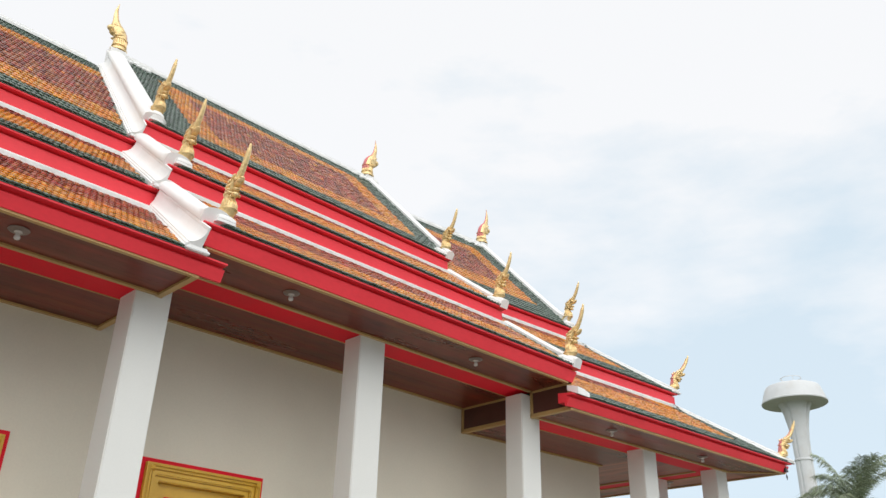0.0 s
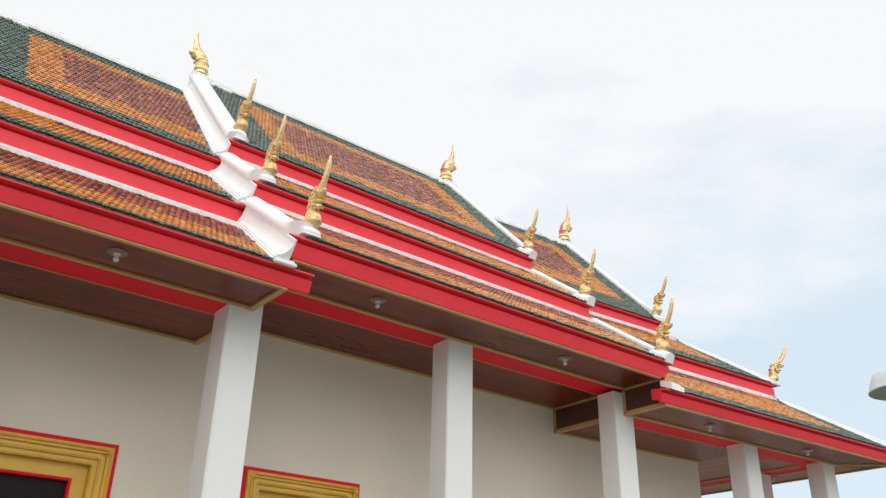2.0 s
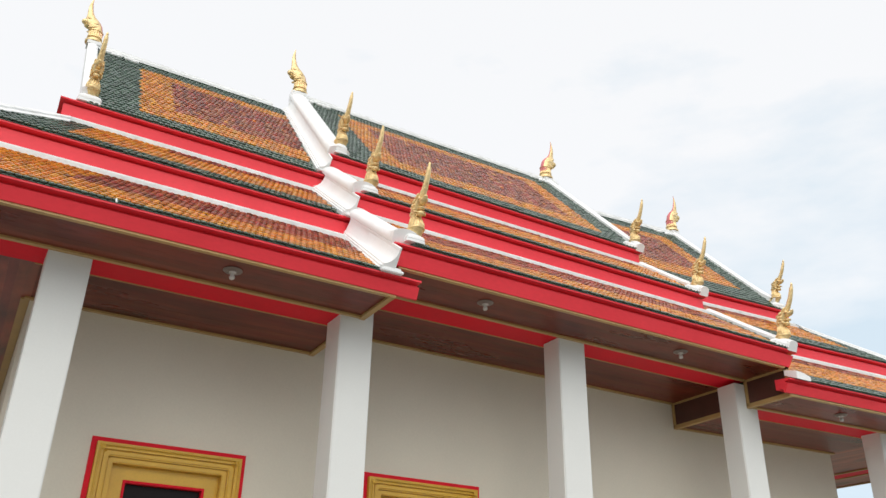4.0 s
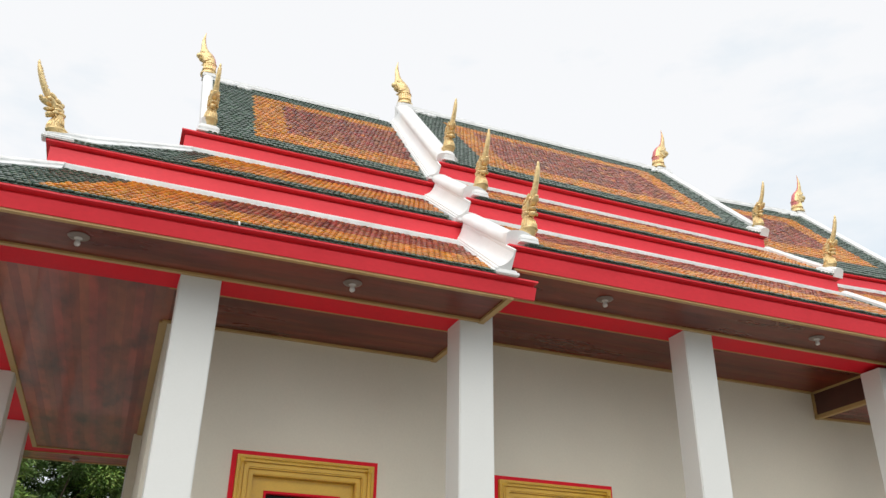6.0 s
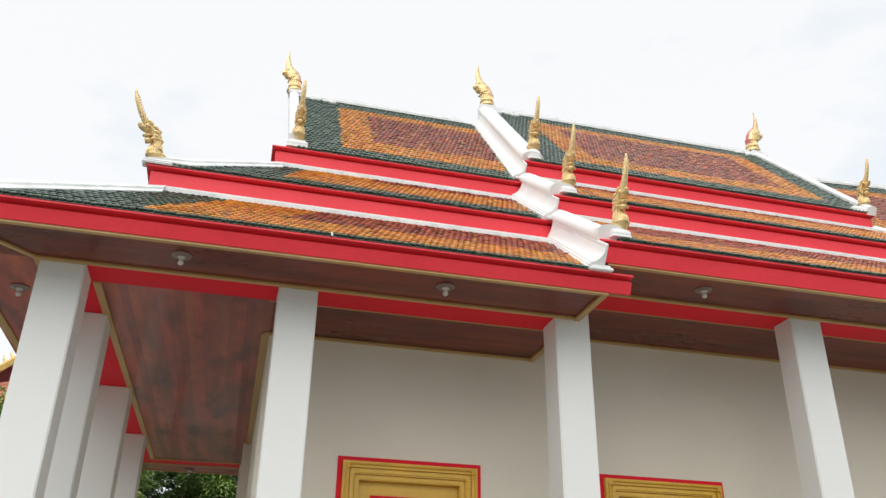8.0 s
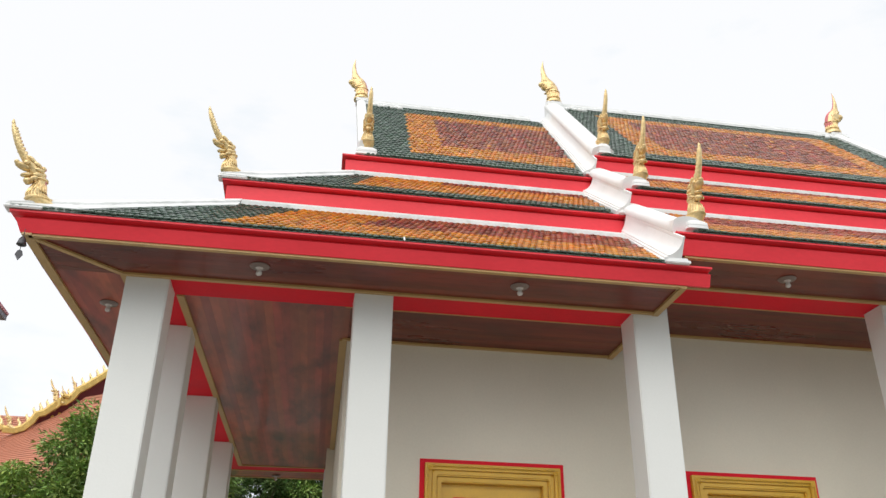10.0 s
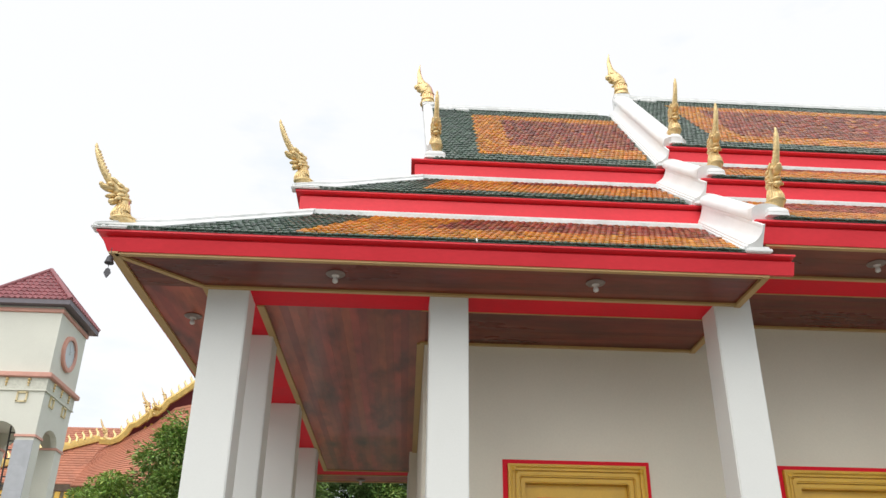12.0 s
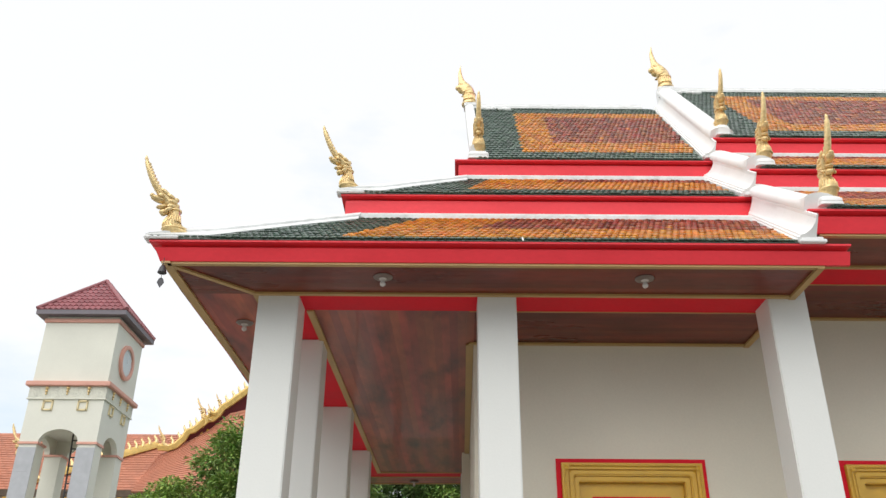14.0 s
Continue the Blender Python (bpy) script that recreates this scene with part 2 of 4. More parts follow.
def ball(bm, c, r, n=8, m=6, turn=None):
    """An ellipsoid with half sizes r."""
    rings = []
    for j in range(1, m):
        a = math.pi * j / m
        ring = [Vector((r[0] * math.sin(a) * math.cos(2 * math.pi * k / n), r[1] * math.sin(a) * math.sin(2 * math.pi * k / n), -r[2] * math.cos(a))) for k in range(n)]
        rings.append([Vector(c) + (turn @ p if turn else p) for p in ring])
    return loft(bm, rings)


def mesh_from(name, verts, faces, mats, indices=None, parent=None, smooth=False):
    me = bpy.data.meshes.new(name)
    me.from_pydata(verts, [], faces)
    for m in mats:
        me.materials.append(m)
    if indices is not None:
        me.polygons.foreach_set("material_index", indices)
    if smooth:
        me.polygons.foreach_set("use_smooth", [True] * len(faces))
    me.update()
    ob = new(name, me)
    if parent:
        ob.parent = parent
    return ob


# ---------------------------------------------------------------- plan of the hall (metres, heights above the eye + E)
H = E + 3.62                 # eaves ceiling of the two end bays
STEP = 0.36                  # the middle bays stand this much higher
HB = H + STEP
HC = H - 0.04                # the far end bay, which climbs a little towards its end
Y_COL, COL = 8.40, 0.44      # column faces and width
Y_WALL, Y_BACK = 9.93, 15.9
X_WALL_L, X_WALL_R = 0.34, 14.17
Y_F = 7.58                   # fascia face
X_L, X_R = -2.86, 17.50      # fascias of the ends
X_S, X_T = 3.80, 10.22       # where the middle bays begin and end
Y_MID = 12.8                 # ridge
Y_PLAN = 13.3                # middle of the column plan
# tiers: eave y, z, top y, z of the tile surface of the end bays
TIERS = ((7.47, E + 3.828, 8.91, E + 4.865), (8.85, E + 5.17, 10.21, E + 6.205), (10.15, E + 6.51, 12.80, E + 9.30))
RISE, RISE_C = 0.40, (-0.04, -0.055, -0.08)    # how far the middle roof, and each tier of the far one, stand above the near end's

# ---------------------------------------------------------------- ground
# unseen, and dark beyond the yard so less light bounces onto the water tower
bm = bmesh.new()
bmesh.ops.create_grid(bm, x_segments=40, y_segments=40, size=1500)
solid("ground", bm, EARTH, "unseen dull green grass and earth to the horizon, dark to cut bounced light", "ground")
bm = bmesh.new()
box(bm, -30, 34, -30, 36, -0.2, 0.004)
solid("pavement", bm, PAVING, "pale grey paved temple yard round the hall", "pavement")

# ---------------------------------------------------------------- walls and columns
WIN = ((1.31, 3.06), (4.62, 6.37))
WIN_TOP, WIN_BOT = E + 2.195, 1.0
bm = bmesh.new()
edges_x = [X_WALL_L, WIN[0][0] + 0.06, WIN[0][1] - 0.06, WIN[1][0] + 0.06, WIN[1][1] - 0.06, X_WALL_R]
for a, b in ((0, 1), (2, 3), (4, 5)):
    box(bm, edges_x[a], edges_x[b], Y_WALL, Y_WALL + 0.3, 0, H + 0.4)
for a, b in ((1, 2), (3, 4)):
    box(bm, edges_x[a], edges_x[b], Y_WALL, Y_WALL + 0.3, 0, WIN_BOT)
    box(bm, edges_x[a], edges_x[b], Y_WALL, Y_WALL + 0.3, WIN_TOP - 0.06, H + 0.4)
solid("wall_front", skewed(bm), WALL, "smooth cream plastered outer wall behind the columns", "wall")
bm = bmesh.new()
box(bm, X_WALL_L, X_WALL_L + 0.3, Y_WALL + 0.3, Y_BACK, 0, H + 0.4)
solid("wall_end_a", skewed(bm), WALL, "cream plastered end wall under the porch", "wall")
bm = bmesh.new()
box(bm, X_WALL_R - 0.3, X_WALL_R, Y_WALL + 0.3, Y_BACK, 0, H + 0.4)
solid("wall_end_b", bm, WALL, "cream plastered end wall under the far porch", "wall")
bm = bmesh.new()
box(bm, X_WALL_L, X_WALL_R, Y_BACK, Y_BACK + 0.3, 0, H + 0.4)
solid("wall_back", bm, WALL, "cream plastered rear wall", "wall")


def column(x, y, top, width=COL, depth=COL):
    b = bmesh.new()
    box(b, x, x + width, y, y + depth, 0, top, 0.012)
    ob = part("column", b, COLUMN)
    return tagged(ob, "square white plastered column holding the eaves", "column", "columns round the hall", "structure")


X_SIDE = -1.965             # the row under the near end, set in a little
COL_X = (-2.03, 0.355, 3.505, 6.67, 10.0, 13.41, 16.07)
for k, x in enumerate(COL_X):
    column(x, Y_COL, HB if k == 3 else H + 0.3 if k in (2, 4) else HC + 0.01 if k > 4 else H + 0.01,
           0.42 if k in (1, 2) else COL, COL if k == 0 else 0.40 if k == 2 else 0.35)
    column(x, 2 * Y_PLAN - Y_COL - COL, H)
for y in (9.80, 12.80, 15.75):
    column(X_SIDE + SKEW * (y - 8.84), y, H)
    column(COL_X[6], y, HC)


# ---------------------------------------------------------------- windows
def window(name, x0, x1):
    root = thing(name, ((x0 + x1) / 2, Y_WALL, WIN_BOT), "window with a red border and stepped gilded frame", "window", "windows of the hall", "structure")

    def surround(pname, inset, width, y0, y1, mat, round_=0.006):
        a, b, z1, z0 = x0 + inset, x1 - inset, WIN_TOP - inset, WIN_BOT - 0.1 + inset
        q = bmesh.new()
        outer = [(a, z0), (b, z0), (b, z1), (a, z1)]
        inner = [(a + width, z0 + width), (b - width, z0 + width), (b - width, z1 - width), (a + width, z1 - width)]
        rings = []
        for i in range(4):
            (ox, oz), (ix, iz) = outer[i], inner[i]
            rings.append([(ox, y1, oz), (ox, y0, oz), (ix, y0, iz), (ix, y1, iz)])
        rings.append(rings[0])
        loft(q, rings, caps=False)
        bmesh.ops.remove_doubles(q, verts=q.verts, dist=1e-5)
        es = [e for e in q.edges if abs(e.verts[0].co.y - y0) < 1e-6 and abs(e.verts[1].co.y - y0) < 1e-6]
        bmesh.ops.bevel(q, geom=es, offset=round_, segments=3, affect="EDGES")
        return part(pname, q, mat, root)

    surround("red_border", 0.0, 0.058, Y_WALL - 0.02, Y_WALL + 0.05, RED_SHADED)
    surround("outer_frame", 0.058, 0.072, Y_WALL - 0.11, Y_WALL + 0.05, GILT, 0.034)
    surround("middle_frame", 0.130, 0.070, Y_WALL - 0.06, Y_WALL + 0.08, GILT, 0.016)
    surround("inner_frame", 0.200, 0.062, Y_WALL - 0.022, Y_WALL + 0.12, GILT, 0.010)
    surround("jamb", 0.261, 0.160, Y_WALL + 0.085, Y_WALL + 0.26, GILT)
    surround("red_sash", 0.418, 0.028, Y_WALL + 0.07, Y_WALL + 0.2, RED_SHADED)
    # added sheet, coloured near black for the dark inside of the opening
    q = bmesh.new()
    box(q, x0 + 0.43, x1 - 0.43, Y_WALL + 0.16, Y_WALL + 0.18, WIN_BOT + .3, WIN_TOP - 0.43)
    part("pane", q, OPENING_DARK, root, "near-black sheet for the unlit window opening")


for k, (a, b) in enumerate(WIN):
    window("window_%d" % (k + 1), a, b)


# ---------------------------------------------------------------- eaves ceilings
def planks(bm, x0, x1, y0, y1, z, lengthwise, width=0.10):
    """Boards with open joints, their lower faces at z."""
    lo, hi = (x0, x1) if lengthwise else (y0, y1)
    n = max(1, round((hi - lo) / width))
    for k in range(n):
        a, b = lo + (hi - lo) * k / n + 0.0003, lo + (hi - lo) * (k + 1) / n - 0.0003
        dz = random.uniform(0, 0.0015)
        if lengthwise:
            box(bm, a, b, y0, y1, z + dz, z + 0.02)
        else:
            box(bm, x0, x1, a, b, z + dz, z + 0.02)


def ceiling(name, pieces, mat, label):
    b = bmesh.new()
    for p in pieces:
        planks(b, *p)
    return solid(name, skewed(b), mat, label, "ceiling")


Y_IN = Y_COL + COL
Y_FAR = 2 * Y_PLAN - Y_F            # rear fascia
Y_COLB = 2 * Y_PLAN - Y_COL         # rear column faces
XL_IN = X_SIDE + COL
XR_OUT = COL_X[6] + COL
ceiling("ceiling_eaves", [(X_L, X_S, Y_F, Y_COL, H, False), (X_S, X_T, Y_F, Y_COL, HB, False), (X_T, X_R, Y_F, Y_COL, HC, False),
                          (X_WALL_L, X_S, Y_IN, Y_WALL, H, False), (X_S, X_T, Y_IN, Y_WALL, HB, False), (X_T, X_WALL_R, Y_IN, Y_WALL, HC, False)],
        WOOD, "dark brown varnished board ceiling under the eaves")
ceiling("ceiling_porch", [(XL_IN, X_WALL_L, Y_IN, Y_COLB - COL, H, True), (X_L, COL_X[0], Y_COL, Y_FAR, H, True), (X_WALL_R, COL_X[6], Y_IN, Y_COLB - COL, HC, True),
                          (XR_OUT, X_R, Y_COL, Y_FAR, HC, True), (COL_X[0], XR_OUT, Y_COLB, Y_FAR, H, False)],
        WOOD_Y, "red-brown varnished plank ceiling of the porch")
bm = bmesh.new()
for a, b, z in ((COL_X[0], X_S, H), (X_S, X_T, HB), (X_T, XR_OUT, HC)):
    box(bm, a, b, Y_COL, Y_IN, z - 0.004, z + 0.03)
for x, z in ((COL_X[0], H), (COL_X[6], HC)):
    box(bm, x, (XL_IN if x < 0 else x + COL), Y_IN, Y_COLB - COL, z - 0.004, z + 0.03)
box(bm, COL_X[0], XR_OUT, Y_COLB - COL, Y_COLB, H - 0.004, H + 0.03)
solid("beam", skewed(bm), RED_SHADED, "red painted beam soffits between the columns", "beam")
bm = bmesh.new()
box(bm, X_S - 0.01, X_T + 0.01, Y_F + 0.06, Y_WALL, HB + 0.05, HB + 0.08)
box(bm, X_L + 0.02, X_S - 0.05, Y_F + 0.02, Y_FAR, H + 0.04, H + 0.06)
box(bm, X_T + 0.05, X_R - 0.02, Y_F + 0.05, Y_FAR, HC + 0.04, HC + 0.06)
solid("ceiling_deck", bm, DARK, "dark boarding above the eaves ceilings", "ceiling")

bm = bmesh.new()
W = 0.055
def strip_x(x0, x1, y, z, w=W, drop=0.022):
    box(bm, x0, x1, y, y + w, z - drop, z + 0.012)
def strip_y(x, y0, y1, z, w=W, drop=0.022):
    box(bm, x, x + w, y0, y1, z - drop, z + 0.012)
for a, b, z in ((X_L + 0.07, X_S, H), (X_S + 0.02, X_T - 0.05, HB), (X_T, X_R - 0.07, HC)):
    strip_x(a, b, Y_F + 0.015, z)
for a, b, z in ((COL_X[0] - W, X_S, H), (X_S + 0.02, X_T - 0.05, HB), (X_T, XR_OUT + W, HC)):
    strip_x(a, b, Y_COL - W - 0.004, z)
for a, b, z in ((X_WALL_L - 0.06, X_S, H), (X_S + 0.02, X_T - 0.05, HB), (X_T, X_WALL_R + 0.06, HC)):
    strip_x(a, b, Y_WALL - W - 0.004, z)
    strip_x(max(a, XL_IN), min(b, COL_X[6]), Y_IN, z, 0.018, 0.012)
strip_y(X_L + 0.015, Y_F, Y_FAR, H, 0.09)
strip_y(COL_X[0] - W, Y_COL, Y_COLB, H)
strip_y(XL_IN - 0.045, Y_IN, Y_COLB - COL, H, 0.08)
strip_y(X_WALL_L - 0.095, Y_WALL, Y_BACK + 0.3, H, 0.091)
strip_y(X_R - 0.07, Y_F, Y_FAR, HC)
strip_y(XR_OUT, Y_COL, Y_COLB, HC)
strip_y(COL_X[6] - W, Y_IN, Y_COLB - COL, HC)
strip_y(X_WALL_R + 0.004, Y_WALL, Y_BACK + 0.3, HC)
strip_x(XL_IN, COL_X[6], Y_COLB - COL - W, H)
strip_x(X_L, X_R, Y_COLB + 0.01, H)
strip_x(X_L, X_R, Y_FAR - 0.07, H)
# end boards where the ceiling steps up to the middle bays
for y0, y1 in ((Y_F + 0.02, Y_COL), (Y_IN, Y_WALL)):
    box(bm, X_S - 0.07, X_S, y0, y1, H - 0.03, H + 0.03)
    box(bm, X_T - 0.02, X_T + 0.05, y0, y1, HC - 0.03, HC + 0.03)
    box(bm, X_T - 0.02, X_T + 0.03, y0, y1, HB - 0.03, HB + 0.01)
    box(bm, X_T - 0.02, X_T + 0.03, y1 - 0.05, y1 - 0.003, HC, HB)
    box(bm, X_T - 0.02, X_T + 0.03, y0, y0 + 0.05, HC, HB)
# mitre strips at the corners
for hz, x0, x1 in ((H, X_L + 0.03, COL_X[0]), (HC, X_R - 0.03, XR_OUT)):
    q = [Vector((x0, Y_F + 0.03, 0)), Vector((x1, Y_COL, 0))]
    d = (q[1] - q[0]).normalized()
    nrm = Vector((-d.y, d.x, 0)) * 0.028
    loft(bm, [[(p + s * nrm + Vector((0, 0, z))) for s, z in ((-1, hz - 0.02), (1, hz - 0.02), (1, hz + 0.01), (-1, hz + 0.01))] for p in q])
solid("trim_ceiling", skewed(bm), TRIM, "ochre painted battens edging the ceilings", "trim")
bm = bmesh.new()
for y0, y1 in ((Y_F + 0.05, Y_COL), (Y_IN, Y_WALL)):
    box(bm, X_T, X_T + 0.02, y0, y1, HC + 0.02, HB)
    box(bm, X_S - 0.03, X_S - 0.01, y0, y1, H + 0.02, HB)
solid("trim_step_board", bm, DARK, "dark stained boards closing the step between ceilings", "trim")


# ---------------------------------------------------------------- roofs
def tile_mesh():
    w = 0.034
    v = [(-w, .15, 0), (0, .15, .006), (w, .15, 0), (-w, .036, .012), (0, .036, .021), (w, .036, .012), (-.024, .012, .014), (0, 0, .018), (.024, .012, .014),
         (-w, .036, 0), (-.024, .012, .001), (0, 0, .003), (.024, .012, .001), (w, .036, 0)]
    f = [(0, 3, 4, 1), (1, 4, 5, 2), (3, 6, 7, 4), (4, 7, 8, 5), (3, 9, 10, 6), (6, 10, 11, 7), (7, 11, 12, 8), (8, 12, 13, 5)]
    return np.array(v), f


TILE_V, TILE_F = tile_mesh()
TILE_MATS = (TILE_GREEN, TILE_ORANGE, TILE_MAROON)
TILE_MESHES = []
for m in TILE_MATS:
    me = bpy.data.meshes.new("roof_tile")
    me.from_pydata([tuple(p) for p in TILE_V], [], TILE_F)
    me.materials.append(m)
    TILE_MESHES.append(me)


def roof_section(name, label, tier, rise, x0, x1, x0_top, x1_top, colour, near=None):
    """One slope of one tier: bed, rear slope, red fascia, white flashing and tiles."""
    y0, z0, y1, z1 = TIERS[tier]
    z0, z1 = z0 + rise, z1 + rise
    root = thing(name, ((x0 + x1) / 2, y0, z0), label, "roof", "roof tiers of the hall", "structure")
    slope = math.atan2(z1 - z0, y1 - y0)
    length = math.hypot(z1 - z0, y1 - y0)
    b = bmesh.new()
    yb0, yb1 = 2 * Y_MID - y0, 2 * Y_MID - y1
    dn = 0.018
    ring_a = [(x0, y0, z0 - dn), (x0, yb0, z0 - dn), (x1, yb0, z0 - dn), (x1, y0, z0 - dn)]
    ring_b = [(x0, y0, z0 - 0.012), (x0, yb0, z0 - 0.012), (x1, yb0, z0 - 0.012), (x1, y0, z0 - 0.012)]
    ring_c = [(x0_top, y1, z1 - 0.012), (x0_top, yb1 + 0.002, z1 - 0.012), (x1_top, yb1 + 0.002, z1 - 0.012), (x1_top, y1, z1 - 0.012)]
    loft(b, [ring_a, ring_b, ring_c])
    part("roof_bed", b, TILE_GREEN, root, "dark tiled slope")
    # tiles
    rows = max(4, round(length / 0.125))
    pitch_row = length / rows
    along = Vector((0, math.cos(slope), math.sin(slope)))
    normal = Vector((0, -math.sin(slope), math.cos(slope)))
    rot = Matrix((Vector((1, 0, 0)), along, normal)).transposed()
    allv, allf, mi = [], [], []
    rng = random.Random(tier * 31 + int(x0 * 7) + 5)
    r3 = np.array(rot)
    pieces = 0
    for j in range(rows if tier == 2 else rows - 1):
        f = j / rows
        xa, xb = x0 + (x0_top - x0) * f, x1 + (x1_top - x1) * f
        off = 0.035 if j % 2 else 0.0
        k0, k1 = math.ceil((xa + 0.03 - off) / 0.07), math.floor((xb - 0.03 - off) / 0.07)
        for k in range(k0, k1 + 1):
            x = k * 0.07 + off
            c = colour(x, f + 0.5 / rows, rng)
            p = Vector((x + rng.uniform(-.003, .003), y0, z0)) + along * (j * pitch_row - 0.02 + rng.uniform(-.004, .004)) + normal * rng.uniform(-.002, .003)
            p.z += climb(*p)
            if near and near[0] <= x <= near[1] and pieces < 300:
                ob = new("roof_tile", TILE_MESHES[c])
                ob.parent = root
                ob.matrix_local = Matrix.Translation(p - root.location) @ rot.to_4x4()
                pieces += 1
                continue
            tw = rng.uniform(-0.03, 0.03)
            v = TILE_V.copy()
            v[:, 2] += v[:, 0] * tw + (0.15 - v[:, 1]) * rng.uniform(-0.02, 0.035)
            q = v @ r3.T + np.array(p - root.location)
            n = len(allv)
            allv.extend(map(tuple, q))
            allf.extend(tuple(i + n for i in face) for face in TILE_F)
            mi.extend([c] * len(TILE_F))
    ob = mesh_from("roof_tiles", allv, allf, TILE_MATS, mi, root)
    tagged(ob, "glazed fish-scale tiles in green, orange and maroon", kind="stuff")
    return root


def fascia(root, tier, rise, x0, x1, end_l=False, end_r=False):
    """Red board under the tile edge, with its small overhanging cornice."""
    y0, z0, y1, z1 = TIERS[tier]
    z0 += rise
    face = y0 + (0.11 if tier == 0 else 0.06)
    low = (H if rise == 0 else HB if rise == RISE else HC) if tier == 0 else TIERS[tier - 1][3] + rise - 0.01
    over = face - y0
    lean = 0.055 if tier == 0 else 0.0               # the lowest board leans out
    prof = [(0, low), (lean, z0 - 0.084), (lean - .012, z0 - 0.078), (lean - .05, z0 - 0.060), (lean - .05, z0 - 0.046), (over - .006, z0 - 0.042), (over - .006, z0 - 0.022), (-.16, z0 + 0.01), (-.16, low + 0.06), (-.035, low + 0.05), (-.035, low)]
    yb = 2 * Y_MID - face
    rings = []
    if end_l:
        rings.append([(x0 - o + 0.7 * SKEW * (yb - 7.6), yb, z) for o, z in prof])
    rings.append([(x0 - (o if end_l else 0), face - o, z) for o, z in prof])
    rings.append([(x1 + (o if end_r else 0), face - o, z) for o, z in prof])
    if end_r:
        rings.append([(x1 + o, yb, z) for o, z in prof])
    b = bmesh.new()
    loft(b, rings)
    part("fascia", b, RED, root, "glossy red painted fascia board")


def flashing(root, tier, rise, x0, x1):
    """White capping where the tiles meet the fascia of the tier above."""
    y1, z1 = TIERS[tier][2], TIERS[tier][3] + rise
    b = bmesh.new()
    along_x(b, [(y1 - 0.12, z1 - 0.12), (y1 - 0.125, z1 - 0.034), (y1 - 0.085, z1 - 0.026), (y1 - 0.082, z1 - 0.016), (y1 - 0.065, z1 - 0.014), (y1 - 0.062, z1 + 0.018), (y1 + 0.02, z1 + 0.03), (y1 + 0.02, z1 - 0.06)], x0, x1)
    part("flashing", b, CAP, root, "white moulded flashing")


def pattern(tier, left, right, section):
    """Which glaze a tile takes: 0 green, 1 orange, 2 maroon. left, right: the borders' x at the eave, or None."""
    bands = ((0.10, 0.42, 2.0, 2.0), (0.20, 0.74, 2.0, 2.0), (0.11, 0.27, 0.76, 0.87))[tier]
    if section == 1:
        bands = ((0.05, 0.42, 2.0, 2.0), (0.14, 0.72, 2.0, 2.0), (0.09, 0.24, 0.78, 0.88))[tier]
    elif section == 2:
        bands = ((0.20, 0.70, 2.0, 2.0), (0.26, 0.70, 2.0, 2.0), (0.17, 0.31, 0.76, 0.87))[tier]

    def pick(x, f, rng):
        g = o = False
        if left is not None:
            gx, ox, lean = left
            g |= x < gx + lean * f
            o |= x < ox + lean * f
        if right is not None:
            gx, ox, lean = right
            g |= x > gx + lean * f
            o |= x > ox + lean * f
        if g or f < bands[0] or f > bands[3]:
            return 0
        if o or f < bands[1] or f > bands[2]:
            return 1
        return 1 if rng.random() < 0.02 else 2
    return pick


XA, XB0, XB1 = 3.56, 3.92, 10.27
B_END = (10.27, 10.14, 10.08)   # the raised roof's far end, tier by tier
C_L, C_R = (-2.97, -1.28, 0.44), (17.68, 15.72, 13.80)      # corners of the tiers, A end and C end
TOP_L, TOP_R = (-1.02, 0.30, 0.44), (15.45, 14.15, 13.80)   # where hips end
NAMES = ("lower_roof", "middle_roof", "upper_roof")
WORDS = ("lowest", "middle", "upper")
# green and orange borders at the eave, and how they lean up the slope
LEFT_EDGE = ((-1.15, -0.10, 0.95), (0.15, 1.1, 0.5), (1.10, 1.60, 0.15))
RIGHT_EDGE = ((15.95, 14.9, -0.9), (14.5, 13.5, -0.5), (13.15, 12.65, 0.0))
ROOFS = {}
for t in range(3):
    ra = roof_section(NAMES[t], WORDS[t] + " tier of glazed tiles over an end bay", t, 0, C_L[t], XA + (0.12 if t == 2 else 0), TOP_L[t], XA + (0.3 if t == 2 else 0.1), pattern(t, LEFT_EDGE[t], None, 0), near=(-0.4, 1.2) if t == 0 else None)
    rb = roof_section(NAMES[t], WORDS[t] + " tier of glazed tiles over the raised middle bays", t, RISE, XB0 + (0.06 if t == 2 else 0), B_END[t], XB0 + (0.28 if t == 2 else 0.08), B_END[t],
                      pattern(t, (4.80, 5.30, 0) if t == 2 else (4.2, 4.45, 0), (9.40, 8.90, 0) if t == 2 else (10.0, 9.75, 0), 1), near=(4.3, 6.0) if t == 0 else None)
    rc = roof_section(NAMES[t], WORDS[t] + " tier of glazed tiles over the far end bay", t, RISE_C[t], B_END[t] - 0.02, C_R[t], B_END[t] - 0.02, TOP_R[t], pattern(t, None, RIGHT_EDGE[t], 2))
    ROOFS[t] = (ra, rb, rc)
    xl = (X_L, C_L[1] + 0.06, 0.18)[t]
    xr = (X_R, C_R[1] - 0.10, 14.05)[t]
    fascia(ra, t, 0, xl, (4.05, 3.86, 3.86)[t], end_l=True)
    fascia(rb, t, RISE, (3.70, 3.775, 3.87)[t], B_END[t] - 0.02, end_r=True)
    fascia(rc, t, RISE_C[t], 10.08 if t == 0 else XB1 - 0.05, xr, end_r=True)
    if t < 2:
        flashing(ra, t, 0, TOP_L[t], 3.78)
        flashing(rb, t, RISE, 3.84, B_END[t + 1])
